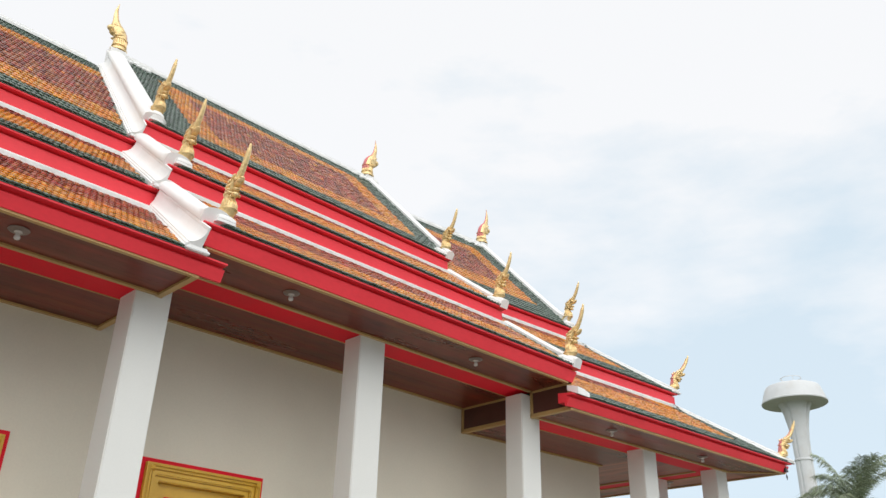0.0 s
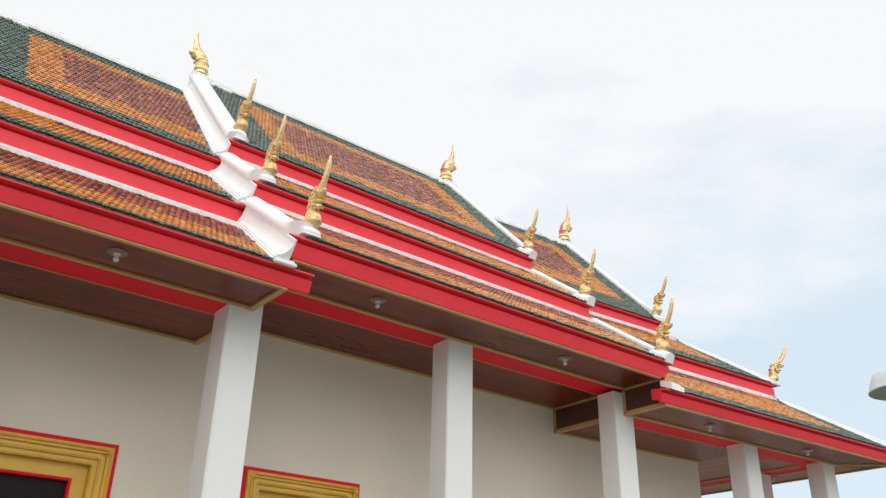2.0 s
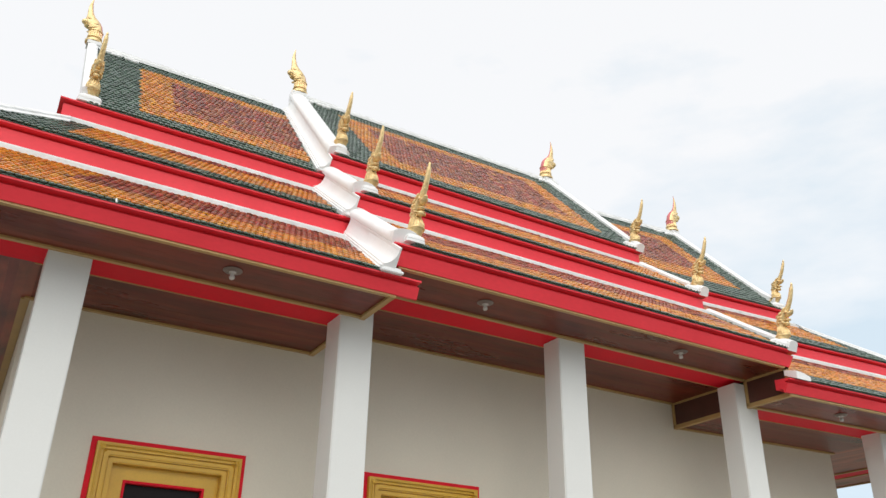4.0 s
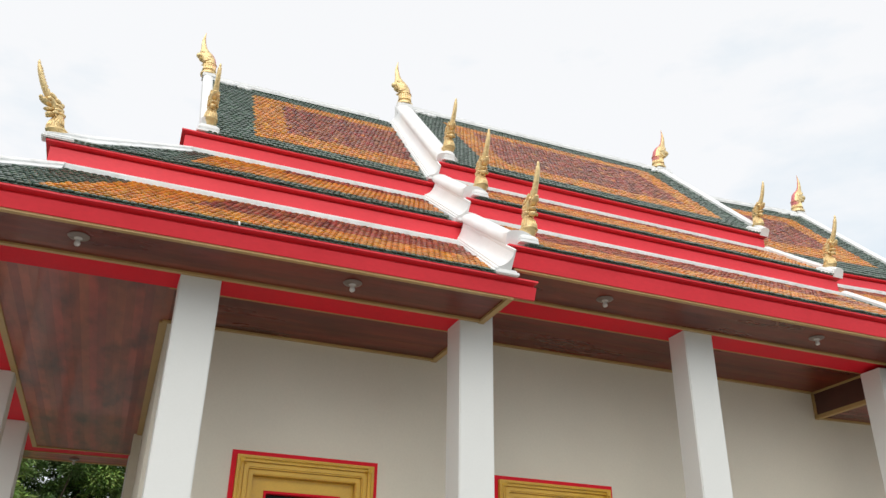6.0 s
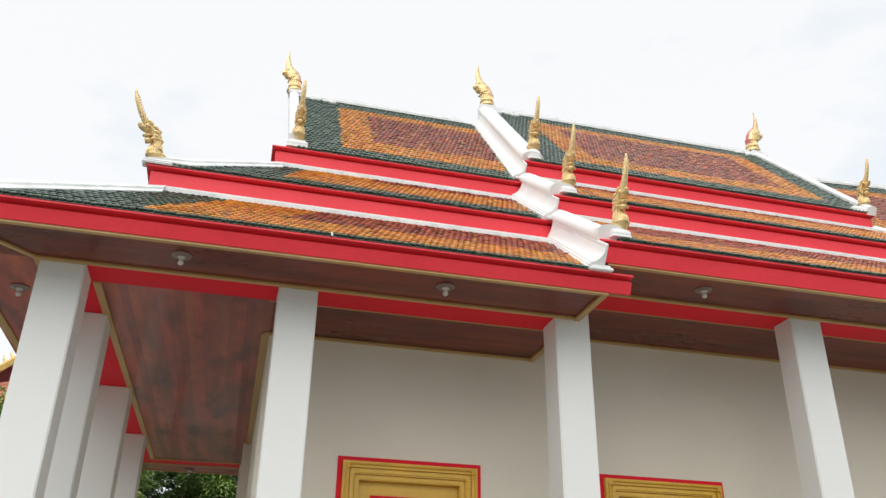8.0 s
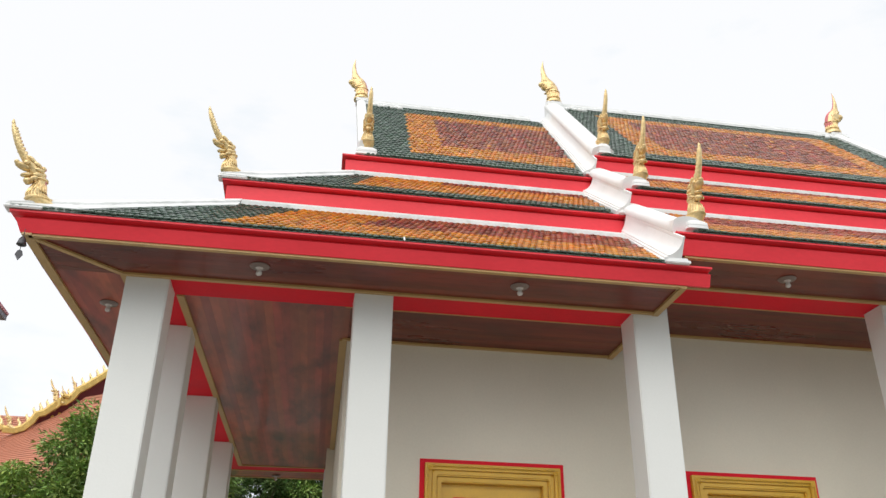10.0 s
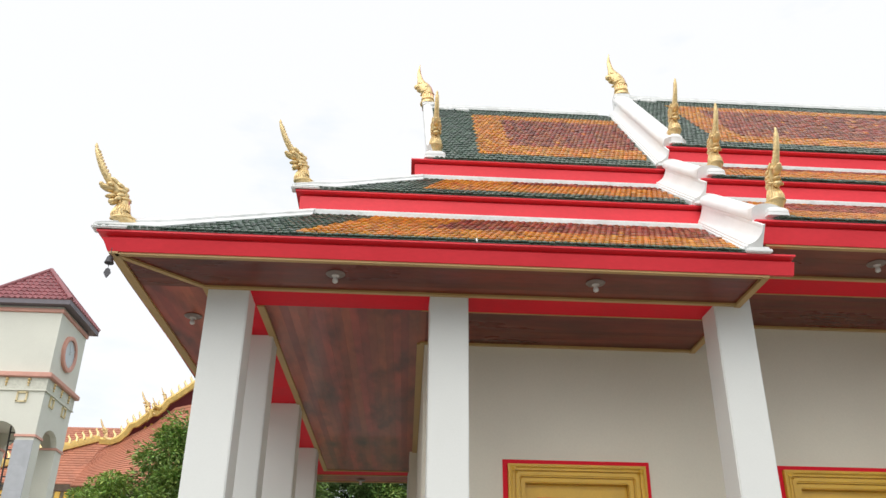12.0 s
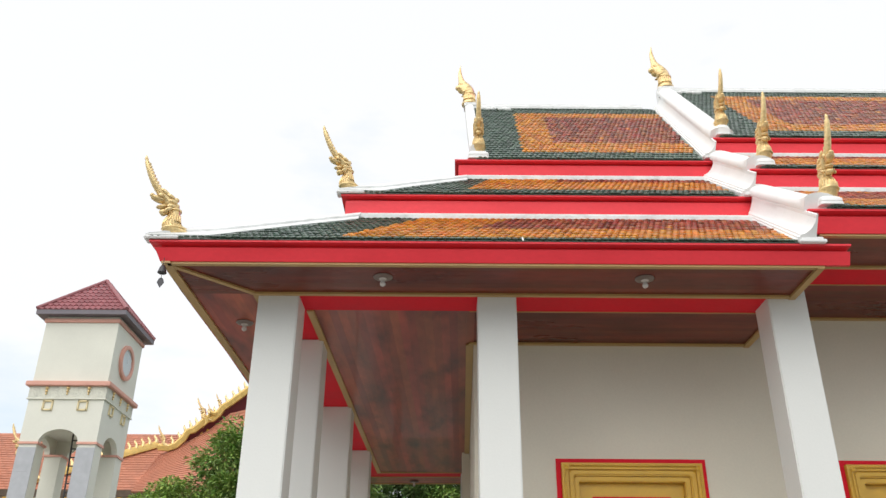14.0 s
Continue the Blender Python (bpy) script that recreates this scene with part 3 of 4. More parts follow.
        flashing(rc, t, RISE_C[t], XB1, TOP_R[t])


# ---------------------------------------------------------------- white mouldings of the roof
def slope_frame(tier, rise):
    y0, z0, y1, z1 = TIERS[tier]
    d = Vector((0, y1 - y0, z1 - z0))
    return Vector((0, y0, z0 + rise)), d.length, d.normalized(), Vector((0, -d.z, d.y)).normalized()


# x of the band's outer foot and of its roll, at the eave and at the top of each tier
BAND_FOOT = ((3.50, 3.66), (3.60, 3.63), (3.69, 3.84))
BAND_ROLL = ((3.70, 3.71), (3.76, 3.80), (3.86, 3.96))


def gable_band(tier):
    """The broad white moulding in the step between the end bay's roof and the raised roof."""
    o, length, d, nrm = slope_frame(tier, 0)
    up = RISE * d.y                                   # height of the raised slope above this one
    # how far from foot to roll, and how high, each as a share
    prof = ((0, -.10), (0, .06), (.10, .075), (.11, .14), (.24, .155), (.25, .215), (.38, .23), (.60, .31), (.78, .43), (.90, .58), (.95, .74), (.93, .75), (.93, .83), (1.0, .86), (1.03, .86), (1.03, -.10))
    roll = ((.03, -.075), (-.012, -.05), (-.022, -.012), (-.005, .028), (.035, .058), (.09, .074), (.16, .078), (.23, .068), (.29, .045), (.325, .012), (.33, -.06))
    b, b2 = bmesh.new(), bmesh.new()
    rings, rolls = [], []
    top = length + (0.0 if tier == 2 else 0.06)
    n = 20
    start = (0.0, 0.0, 0.10)[tier]
    for i in range(n + 1):
        f = i / n
        s_ = start + (top - start) * f
        foot = BAND_FOOT[tier][0] + (BAND_FOOT[tier][1] - BAND_FOOT[tier][0]) * f
        crest = BAND_ROLL[tier][0] + (BAND_ROLL[tier][1] - BAND_ROLL[tier][0]) * f
        at_ = o + d * s_
        rings.append([Vector((foot + (crest - foot) * u, 0, 0)) + at_ + nrm * (h * up) for u, h in prof])
        lift = 0.075 * math.exp(-max(s_, 0) / 0.20)
        run = o + d * (0.05 + (top - 0.05) * f)
        rolls.append([Vector((crest + u, 0, lift if h > 0 else 0)) + run + Vector((0, 0, RISE)) + nrm * h for u, h in roll])
    loft(b, rings)
    loft(b2, rolls)
    part("gable_band", b, WHITE, ROOFS[tier][1], "broad white stucco moulding", smooth=True)
    part("gable_roll", b2, WHITE, ROOFS[tier][1], "rounded white verge", smooth=True)
    e = o + d * start
    x0, x1 = BAND_FOOT[tier][0] + .03, (3.80, 3.85, 4.0)[tier]
    for k, (grow, z0, z1) in enumerate(((.0, -.025, .012), (-.02, .010, .045))):
        b = bmesh.new()
        box(b, x0 - grow, x1 + grow, e.y - 0.045 - grow, e.y + 0.10, e.z + z0, e.z + z1, 0.008)
        part("gable_lip", b, WHITE, ROOFS[tier][1])


def verge(tier, rise, root, x0, x1, deep=0.03, mat=WHITE):
    """A slim white verge along a roof's edge, turned up at its foot."""
    o, length, d, nrm = slope_frame(tier, rise)
    b = bmesh.new()
    rings = []
    n = 18
    w = x1 - x0
    for i in range(n + 1):
        first = 0.10 if deep > 0.1 else -0.04
        s_ = first + (length - first) * i / n
        up = Vector((0, 0, (0.17 if deep > 0.1 else 0.05) * math.exp(-max(s_, 0) / 0.25)))
        base = o + d * s_
        rings.append([Vector((x, 0, 0)) + base + nrm * h + (up if h > 0 else Vector((0, 0, 0))) for x, h in
                      ((x0, -deep), (x0, .05), (x0 + .2 * w, .075), (x0 + .5 * w, .085), (x0 + .8 * w, .075), (x1, .05), (x1, -deep))])
    loft(b, rings)
    part("verge", b, mat, root, "white stucco verge with a turned-up foot", smooth=True)


def hip(tier, root, corner, top, rise=0.0):
    """A white capping up the hip, from the corner of the eave."""
    y0, z0, y1, z1 = TIERS[tier]
    z0, z1 = z0 + rise, z1 + rise
    a, c = Vector((corner, y0, z0)), Vector((top, y1, z1))
    d = c - a
    s_ = 1 if top > corner else -1
    fall = Vector((0, y0 - y1, z0 - z1))              # down the slope, from the hip's top to the eave
    long = fall.length
    fall.normalize()
    lift = Vector((0, fall.z, -fall.y))
    b = bmesh.new()
    rings = []
    for i in range(17):
        f = i / 16
        p = a + d * f + Vector((0, 0, 0.03 * math.exp(-f / 0.12)))
        w = max(.02, min(f * long * .99, .36 + .27 * math.exp(-(f / .5) ** 2)))
        g = min(1.0, .5 + f * 4)
        rings.append([p + Vector((-s_ * .08 * g, 0, -.06)), p + Vector((-s_ * .08 * g, 0, .02 * g)), p + Vector((-s_ * .04 * g, 0, .05 * g)), p + Vector((0, 0, .06 * g)),
                      p + fall * (w * .25) + lift * (.055 * g), p + fall * (w * .5) + lift * (.05 * g), p + fall * (w * .54) + lift * (.03 * g), p + fall * w + lift * (.024 * g), p + fall * w - lift * .04])
    loft(b, rings)
    part("hip_cap", b, CAP, root, "weathered white hip capping", smooth=True)
    b = bmesh.new()
    box(b, min(corner - s_ * .05, corner + s_ * .30), max(corner - s_ * .05, corner + s_ * .30), y0 - 0.03, y0 + 0.12, z0 - 0.015, z0 + 0.014, 0.010)
    part("corner_slab", b, WHITE, root, "white corner slab")


def ridge(root, x0, x1, rise, lumps=()):
    z = TIERS[2][3] + rise
    b = bmesh.new()
    along_x(b, [(Y_MID - .10, z - .07), (Y_MID - .10, z - .02), (Y_MID - .06, z + .025), (Y_MID - .05, z + .06), (Y_MID, z + .075), (Y_MID + .04, z + .05), (Y_MID + .075, z - .05)], x0, x1, 8)
    part("ridge_cap", b, CAP, root, "pale weathered ridge capping")
    rng = random.Random(int(x0 * 10))
    b = bmesh.new()
    for x in lumps:
        for k in range(7):
            back = rng.uniform(.11, .19)
            ball(b, (x + 0.09 * k + rng.uniform(-.03, .03), Y_MID - back, z + 0.03 - back * 1.05), (rng.uniform(.045, .07), .045, rng.uniform(.03, .045)))
    if lumps:
        part("ridge_ornament", b, WHITE, root, "lumpy white stucco scroll on the ridge", smooth=True)


for t in range(3):
    gable_band(t)
    verge(t, RISE, ROOFS[t][1], B_END[t] - 0.14, B_END[t] + 0.03)
for t in range(2):
    y0, z0 = TIERS[t][0], TIERS[t][1] + RISE_C[t]
    bm = bmesh.new()
    loft(bm, [[(x, y0 - .05, z0 - .03), (x, y0 + .16, z0 + .06), (x, y0 + .16, z0 + h + .06), (x, y0 - .05, z0 + h)] for x, h in ((B_END[t] - .1, .085), (B_END[t] + .06, .075), (B_END[t] + .20, .03))])
    part("gable_lip", bm, WHITE, ROOFS[t][2], "white stucco lip")
for t in range(2):
    hip(t, ROOFS[t][0], C_L[t], TOP_L[t])
    hip(t, ROOFS[t][2], C_R[t], TOP_R[t], RISE_C[t])
verge(2, 0, ROOFS[2][0], C_L[2] - 0.09, C_L[2] + 0.07, 0.12)
verge(2, RISE_C[2], ROOFS[2][2], C_R[2] - 0.12, C_R[2] + 0.05, 0.12)
ridge(ROOFS[2][0], C_L[2], 3.62, 0, (0.62,))
ridge(ROOFS[2][1], 4.08, XB1, RISE, (4.15, 9.5))
ridge(ROOFS[2][2], XB1, C_R[2], RISE_C[2], (13.1,))
# gable walls that close the upper roof's ends
for root, x, rise, s_ in ((ROOFS[2][0], C_L[2] + 0.05, 0, 1), (ROOFS[2][2], C_R[2] - 0.05, RISE_C[2], -1)):
    y0, z0, y1, z1 = TIERS[2]
    z0, z1 = z0 + rise, z1 + rise
    bm = bmesh.new()
    tri = [(y0 + 0.1, z0 - 0.2), (2 * Y_MID - y0 - 0.1, z0 - 0.2), (Y_MID, z1 - 0.05)]
    loft(bm, [[(x + s_ * u, y, z) for y, z in tri] for u in (0, 0.1)])
    part("pediment", bm, RED, root, "red painted gable wall")
    bm = bmesh.new()
    box(bm, min(x - s_ * .2, x + s_ * .3), max(x - s_ * .2, x + s_ * .3), y0 + 0.14, 2 * Y_MID - y0 - 0.14, z0 - 0.3, z0 - 0.09)
    part("pediment_base", bm, RED, root)


# ---------------------------------------------------------------- gilded finials
def serpent_mesh(kind):
    """A gilded finial as one plain body: foot, ribbed chest, thick head and a tapering crest; it faces +x."""
    if kind == "ridge":
        # height, middle, half depth, half width
        spine = ((0, 0, .112, .105), (.025, 0, .115, .108), (.045, 0, .095, .092), (.06, .0, .088, .082), (.11, .0, .080, .070), (.155, .0, .080, .064), (.20, .005, .088, .064), (.25, .025, .102, .066), (.30, .045, .108, .064),
                 (.345, .065, .102, .056), (.385, .082, .085, .046), (.42, .10, .062, .036), (.46, .115, .046, .029), (.51, .128, .037, .024), (.57, .136, .030, .019), (.63, .138, .021, .013), (.69, .133, .011, .008), (.745, .125, .003, .003))
        head = (.145, .315)
    else:
        spine = ((0, -.16, .195, .080), (.025, -.125, .170, .090), (.05, -.075, .140, .094), (.075, -.03, .118, .092), (.105, .012, .098, .084), (.14, .030, .082, .078), (.175, .030, .070, .070), (.215, .020, .060, .060), (.25, .015, .055, .056),
                 (.29, .022, .060, .058), (.34, .052, .070, .062), (.385, .084, .070, .060), (.42, .122, .060, .050), (.46, .168, .044, .041), (.51, .210, .035, .034), (.57, .245, .031, .031), (.63, .273, .028, .029), (.69, .296, .025, .026),
                 (.735, .310, .021, .021), (.755, .315, .014, .014), (.765, .318, .018, .018), (.785, .321, .012, .012), (.805, .322, .003, .003))
        head = (.145, .355)
    b = bmesh.new()
    n = 18
    rings = []
    for w, u, ru, rs in spine:
        rings.append([(u + ru * math.cos(2 * math.pi * k / n), rs * math.sin(2 * math.pi * k / n), w) for k in range(n)])
    loft(b, rings)
    tall = spine[-1][0]

    def at(w):
        for p, q in zip(spine, spine[1:]):
            if p[0] <= w <= q[0]:
                f = (w - p[0]) / (q[0] - p[0])
                return [p[i] + (q[i] - p[i]) * f for i in range(4)]
        return list(spine[-1])

    def hoop(w, grow=.012, half=.011, wave=.05):
        _, u, ru, rs = at(w)
        loft(b, [[(u + (ru + e) * math.cos(2 * math.pi * k / n) * (1 + wave * (k % 2)), (rs + e) * math.sin(2 * math.pi * k / n) * (1 + wave * (k % 2)), w + h) for k in range(n)]
                 for e, h in ((-.012, -1.4 * half), (grow, -.5 * half), (grow, .5 * half), (-.012, 1.4 * half))])

    # hoops round the foot, the waist and under the head
    for w in ((.085, .195) if kind == "ridge" else (.10, .285)):
        hoop(w)
    # upright folds down the chest
    lo, hi = (.07, .20) if kind == "ridge" else (.11, .24)
    for k in range(n):
        an = 2 * math.pi * (k + .5) / n
        line = []
        for j in range(6):
            w = lo + (hi - lo) * j / 5
            _, u, ru, rs = at(w)
            line.append((u + ru * 1.03 * math.cos(an), rs * 1.03 * math.sin(an), w))
        tube(b, line, [.004, .008, .010, .010, .008, .004], 5)
    hu, hw = head
    tilt = Matrix.Rotation(radians(-14), 3, "Y")
    if kind == "ridge":
        ball(b, (hu + .01, 0, hw), (.055, .046, .045), 12, 8)                    # round beak
        ball(b, (hu - .03, 0, hw - .065), (.06, .05, .022), 10, 6, tilt)         # lower jaw
        for s_ in (-1, 1):
            ball(b, (hu - .11, s_ * .052, hw - .01), (.045, .018, .035), 10, 6, tilt)    # cheek
            ball(b, (hu - .09, s_ * .056, hw - .085), (.07, .018, .022), 10, 6, Matrix.Rotation(radians(25), 3, "Y"))
            ball(b, (hu - .14, s_ * .052, hw - .14), (.035, .02, .04), 10, 6)
            ball(b, (hu - .03, s_ * .04, hw + .05), (.045, .016, .018), 8, 5, Matrix.Rotation(radians(-40), 3, "Y"))
    else:
        ball(b, (hu + .030, 0, hw + .020), (.078, .046, .030), 12, 6, tilt)      # upper jaw
        ball(b, (hu - .012, 0, hw - .048), (.060, .038, .022), 12, 6, Matrix.Rotation(radians(16), 3, "Y"))   # lower jaw
        ball(b, (hu + .09, 0, hw + .050), (.022, .026, .020), 10, 6)            # curled snout
        ball(b, (hu - .03, 0, hw - .10), (.045, .04, .03), 10, 6)                # beard
        for s_ in (-1, 1):
            ball(b, (hu + .02, s_ * .046, hw + .048), (.026, .018, .022), 8, 6)  # eyes
            ball(b, (hu - .02, s_ * .050, hw + .085), (.055, .016, .020), 8, 5, Matrix.Rotation(radians(-35), 3, "Y"))   # brow flames
            for du, dw, ang, ln in ((-.08, .045, -30, .075), (-.10, .0, -8, .080), (-.09, -.045, 14, .075), (-.06, -.085, 32, .065)):
                ball(b, (hu + du * .9, s_ * .062, hw + dw), (ln * .58, .015, .020), 8, 5, Matrix.Rotation(radians(ang), 3, "Y"))   # cheek flames
            ball(b, (hu - .125, s_ * .04, hw + .03), (.03, .02, .026), 8, 5)     # curls behind the head
            ball(b, (hu - .13, s_ * .04, hw - .03), (.032, .02, .026), 8, 5)
        # feathers of the tail sweeping back from the foot
        for s_ in (-1, 0, 1):
            for j in range(4):
                tube(b, [(-.02 - .02 * j, s_ * .05 + .02 * (j % 2), .125 - .028 * j), (-.12 - .015 * j, s_ * .065, .075 - .018 * j), (-.235, s_ * .05, .006)], [.014, .018, .006], 5)
        # teeth up the back of the crest, hoops round it
        w = hw + .085
        while w < tall - .075:
            _, u, ru, rs = at(w)
            g = 1 - (w - hw) / (tall - hw) * .5
            ball(b, (u - ru * .95, 0, w), (.026 * g, .016, .024 * g), 7, 5, Matrix.Rotation(radians(35), 3, "Y"))
            for s_ in (-1, 1):
                ball(b, (u, s_ * rs * .80, w + .008), (.018 * g, .009, .018 * g), 7, 5)
                ball(b, (u + ru * .7, s_ * rs * .4, w), (.010 * g, .009, .015 * g), 6, 5)
            w += .036 * g + .004
    me = bpy.data.meshes.new("naga_finial")
    bmesh.ops.recalc_face_normals(b, faces=b.faces)
    for f in b.faces:
        f.smooth = True
        c = f.calc_center_median()
        _, u, ru, rs = at(max(0, min(c.z, tall)))
        back = f.normal.x < -.5 and c.x < u - ru * .3 if kind == "ridge" else f.normal.x < -.62 and c.x < u - ru * .5
        if back and .12 < c.z < (.97 if kind == "ridge" else .80) * tall:
            f.material_index = 1
    b.to_mesh(me)
    b.free()
    me.materials.append(GOLD)
    me.materials.append(RED_SKYLIT)
    me.set_sharp_from_angle(angle=radians(50))
    return me


HIP_MESH, RIDGE_MESH = serpent_mesh("eave"), serpent_mesh("ridge")


def finial(me, x, y, z, yaw, size, label, group, lean=0.0):
    ob = new("naga_finial" if me is HIP_MESH else "ridge_finial", me)
    ob.matrix_world = pose(x, y, z + climb(x, y, z), 0, lean, yaw) @ Matrix.Scale(size, 4)
    return tagged(ob, label, "roof finial", group)


def pedestal(root, x, y, z, left=.16, right=.15, tall=1.0):
    """A low two-layered stucco slab that carries a finial, its top rounded off towards the roof."""
    b = bmesh.new()
    for (x0, x1, y0, y1), prof in (((x - left, x + right, y - .075, y + .20), ((0, .0), (0, .032))),
                                   ((x - left + .02, x + right - .015, y - .06, y + .20), ((0, .030), (-.012, .05), (-.012, .085), (0, .105), (.02, .13), (.05, .142)))):
        rings = []
        for inset, h in prof:
            a0, a1, b0, b1, c = x0 + inset, x1 - inset, y0 + inset, y1 - inset, .035
            rings.append([(px, py, z + (h if h < .05 else h * tall)) for px, py in ((a0, b0 + c), (a0 + .3 * c, b0 + .3 * c), (a0 + c, b0), (a1 - c, b0), (a1 - .3 * c, b0 + .3 * c), (a1, b0 + c), (a1, b1 - c), (a1 - c, b1), (a0 + c, b1), (a0, b1 - c))])
        loft(b, rings)
    part("pedestal", b, WHITE, root, "low white stucco pedestal", smooth=True).data.set_sharp_from_angle(angle=radians(40))


EAVE_LABEL = "gilded serpent finial with a tall crest, on the roof's eave end"
HIP_LABEL = "gilded serpent finial with tapering crest on a hip corner"
APEX_LABEL = "gilded bird-headed finial with a hooked tip, on the gable apex"
for t, size in ((0, 1.07), (1, 1.06), (2, 1.06)):
    y, z = TIERS[t][0] + 0.06, TIERS[t][1] + RISE
    for x, up in (((3.97, 3.99, 4.03)[t], 0.03), (B_END[t] - .05, 0.0)):
        pedestal(ROOFS[t][1], x, y, z + up, (.14, .13, .10)[t] if up else .34, .11, 1.4 if t == 2 and up else 0.85)
        finial(HIP_MESH, x + (.03 if up else 0), y + 0.05, z + (.18 if t == 2 and up else .11) + up, -90, size, EAVE_LABEL, "serpent finials on the eaves", -3)
for root, x, rise in ((ROOFS[2][0], C_L[2] + 0.03, 0), (ROOFS[2][2], C_R[2] - 0.03, RISE_C[2])):
    y, z = TIERS[2][0] + 0.06, TIERS[2][1] + rise
    pedestal(root, x, y, z)
    finial(HIP_MESH, x, y + 0.03, z + .14, -90, 1.06, EAVE_LABEL, "serpent finials on the eaves")
for t in (0, 1):
    y, z = TIERS[t][0], TIERS[t][1]
    finial(HIP_MESH, C_L[t] + (.21, .09)[t], y + .12, z + .035, 215, 1.10, HIP_LABEL, "serpent finials on the hips", 4)
    finial(HIP_MESH, C_R[t] - (.26, .02)[t], y + .12, z + RISE_C[t] + .035, -35, 1.12, HIP_LABEL, "serpent finials on the hips", 4)
for x, rise, yaw, size in ((C_L[2] - .01, 0, 180, 1.25), (4.13, RISE, 180, 1.37), (10.0, RISE, 0, 1.42), (C_R[2] - .02, RISE_C[2], 0, 1.42)):
    root = ROOFS[2][0 if x < 3 else 1 if x < 11 else 2]
    b = bmesh.new()
    z = TIERS[2][3] + rise
    box(b, x - .10, x + .13, Y_MID - .12, Y_MID + .12, z - .03 if x < 1 else z - .12, z + .07, .02)
    if x > 3.9 and yaw == 180:
        box(b, 3.95, 4.20, Y_MID - .14, Y_MID + .05, z - RISE - .02, z + .03, .015)
    part("apex_block", b, WHITE, root, "white stucco apex block")
    finial(RIDGE_MESH, x, Y_MID, z + .06, yaw, size, APEX_LABEL, "bird-headed finials on the ridge")

# ---------------------------------------------------------------- ceiling lamps, bells, peg
lamp = thing("ceiling_lamp", (0, 0, 0), "round ceiling lampholder with a bare white bulb under the eaves", "ceiling lamp", "ceiling lamps under the eaves")
bm = bmesh.new()
lathe(bm, [(.096, 0.004), (.102, -.006), (.095, -.014), (.080, -.017), (.072, -.024), (.0, -.026)], (0, 0, 0))
part("base_disc", bm, FITTING, lamp, "brownish grey round backing disc", smooth=True)
bm = bmesh.new()
lathe(bm, [(.040, -.024), (.039, -.031), (.030, -.035), (.022, -.038), (.021, -.052), (.0, -.052)], (0, 0, 0))
part("lampholder", bm, PORCELAIN, lamp, "white porcelain holder", smooth=True)
bm = bmesh.new()
lathe(bm, [(.018, -.050), (.022, -.058), (.030, -.074), (.029, -.092), (.019, -.104), (.0, -.108)], (0, 0, 0))
part("bulb", bm, PORCELAIN, lamp, "white frosted bulb", smooth=True)
SPOTS = ((-0.645, 7.93, H), (2.07, 7.93, H), (-2.36, 9.25, H), (5.2, 7.95, HB), (8.45, 7.95, HB), (11.86, 8.0, HC), (14.84, 8.0, HC), (-0.65, 18.7, H), (16.75, 9.9, HC))
lamp.location = SPOTS[0]
for q in SPOTS[1:]:
    copy_thing(lamp, pose(q[0], q[1], q[2] + climb(*q)))
for x, z in ((-2.80, H), (17.40, HC + 0.16)):
    bell = thing("wind_bell", (x, 7.53, z - .28), "small dark bronze wind bell hanging from the roof corner", "bell", "wind bells")
    bm = bmesh.new()
    lathe(bm, [(.004, .21), (.016, .206), (.030, .185), (.037, .155), (.046, .125), (.040, .12), (.0, .135)], (x, 7.53, z - .28), 14)
    part("bell_body", bm, BRONZE, bell, smooth=True)
    bm = bmesh.new()
    tube(bm, [(x, 7.53, z + .01), (x, 7.53, z - .07)], .004, 5)
    part("wire", bm, BRONZE, bell)
    bm = bmesh.new()
    tube(bm, [(x, 7.53, z - .15), (x, 7.53, z - .21)], .003, 5)
    part("wire", bm, BRONZE, bell)
    bm = bmesh.new()
    leaf = [(0, -.065), (.035, -.01), (.022, .03), (0, .045), (-.022, .03), (-.035, -.01)]
    loft(bm, [[(x + a, 7.53 + dy, z - .25 + c) for a, c in leaf] for dy in (-.004, .004)])
    part("clapper_leaf", bm, BRONZE, bell, "leaf-shaped wind plate")
bm = bmesh.new()
tube(bm, [(0.77, 7.46, E + 3.845), (0.775, 7.44, E + 3.80)], .009, 8)
solid("tile_peg", bm, WHITE, "small white peg sticking out below the tile edge", "peg", kind="")

# ---------------------------------------------------------------- clock tower
TX0, TX1, TY0, TY1 = -14.1, -11.53, 27.75, 30.32
TZ = {"apex": 14.55, "eave": 12.78, "wall": 12.5, "ledge": 10.15, "spring": 8.15}
tower = thing("clock_tower", ((TX0 + TX1) / 2, (TY0 + TY1) / 2, 0), "cream clock tower on arched legs under a purple-red tiled roof", "clock tower")


def frame_box(bm, grow, z0, z1, bevel=0.0):
    return box(bm, TX0 - grow, TX1 + grow, TY0 - grow, TY1 + grow, z0, z1, bevel)


bm = bmesh.new()
frame_box(bm, 0, 8.75, TZ["wall"] + .2)
part("tower_body", bm, TOWER, tower)
bm = bmesh.new()
frame_box(bm, .16, TZ["ledge"] - .08, TZ["ledge"] + .08, .02)
part("ledge", bm, PINK, tower, "salmon pink ledge")
bm = bmesh.new()
frame_box(bm, .06, TZ["wall"] - .1, TZ["wall"] + .04, .015)
part("cornice", bm, PINK, tower, "salmon pink cornice band")
bm = bmesh.new()
frame_box(bm, .035, TZ["ledge"] - .5, TZ["ledge"] - .08)
part("frieze", bm, FRIEZE, tower, "rough cream stucco frieze")
bm = bmesh.new()
frame_box(bm, .06, TZ["ledge"] - .53, TZ["ledge"] - .49)
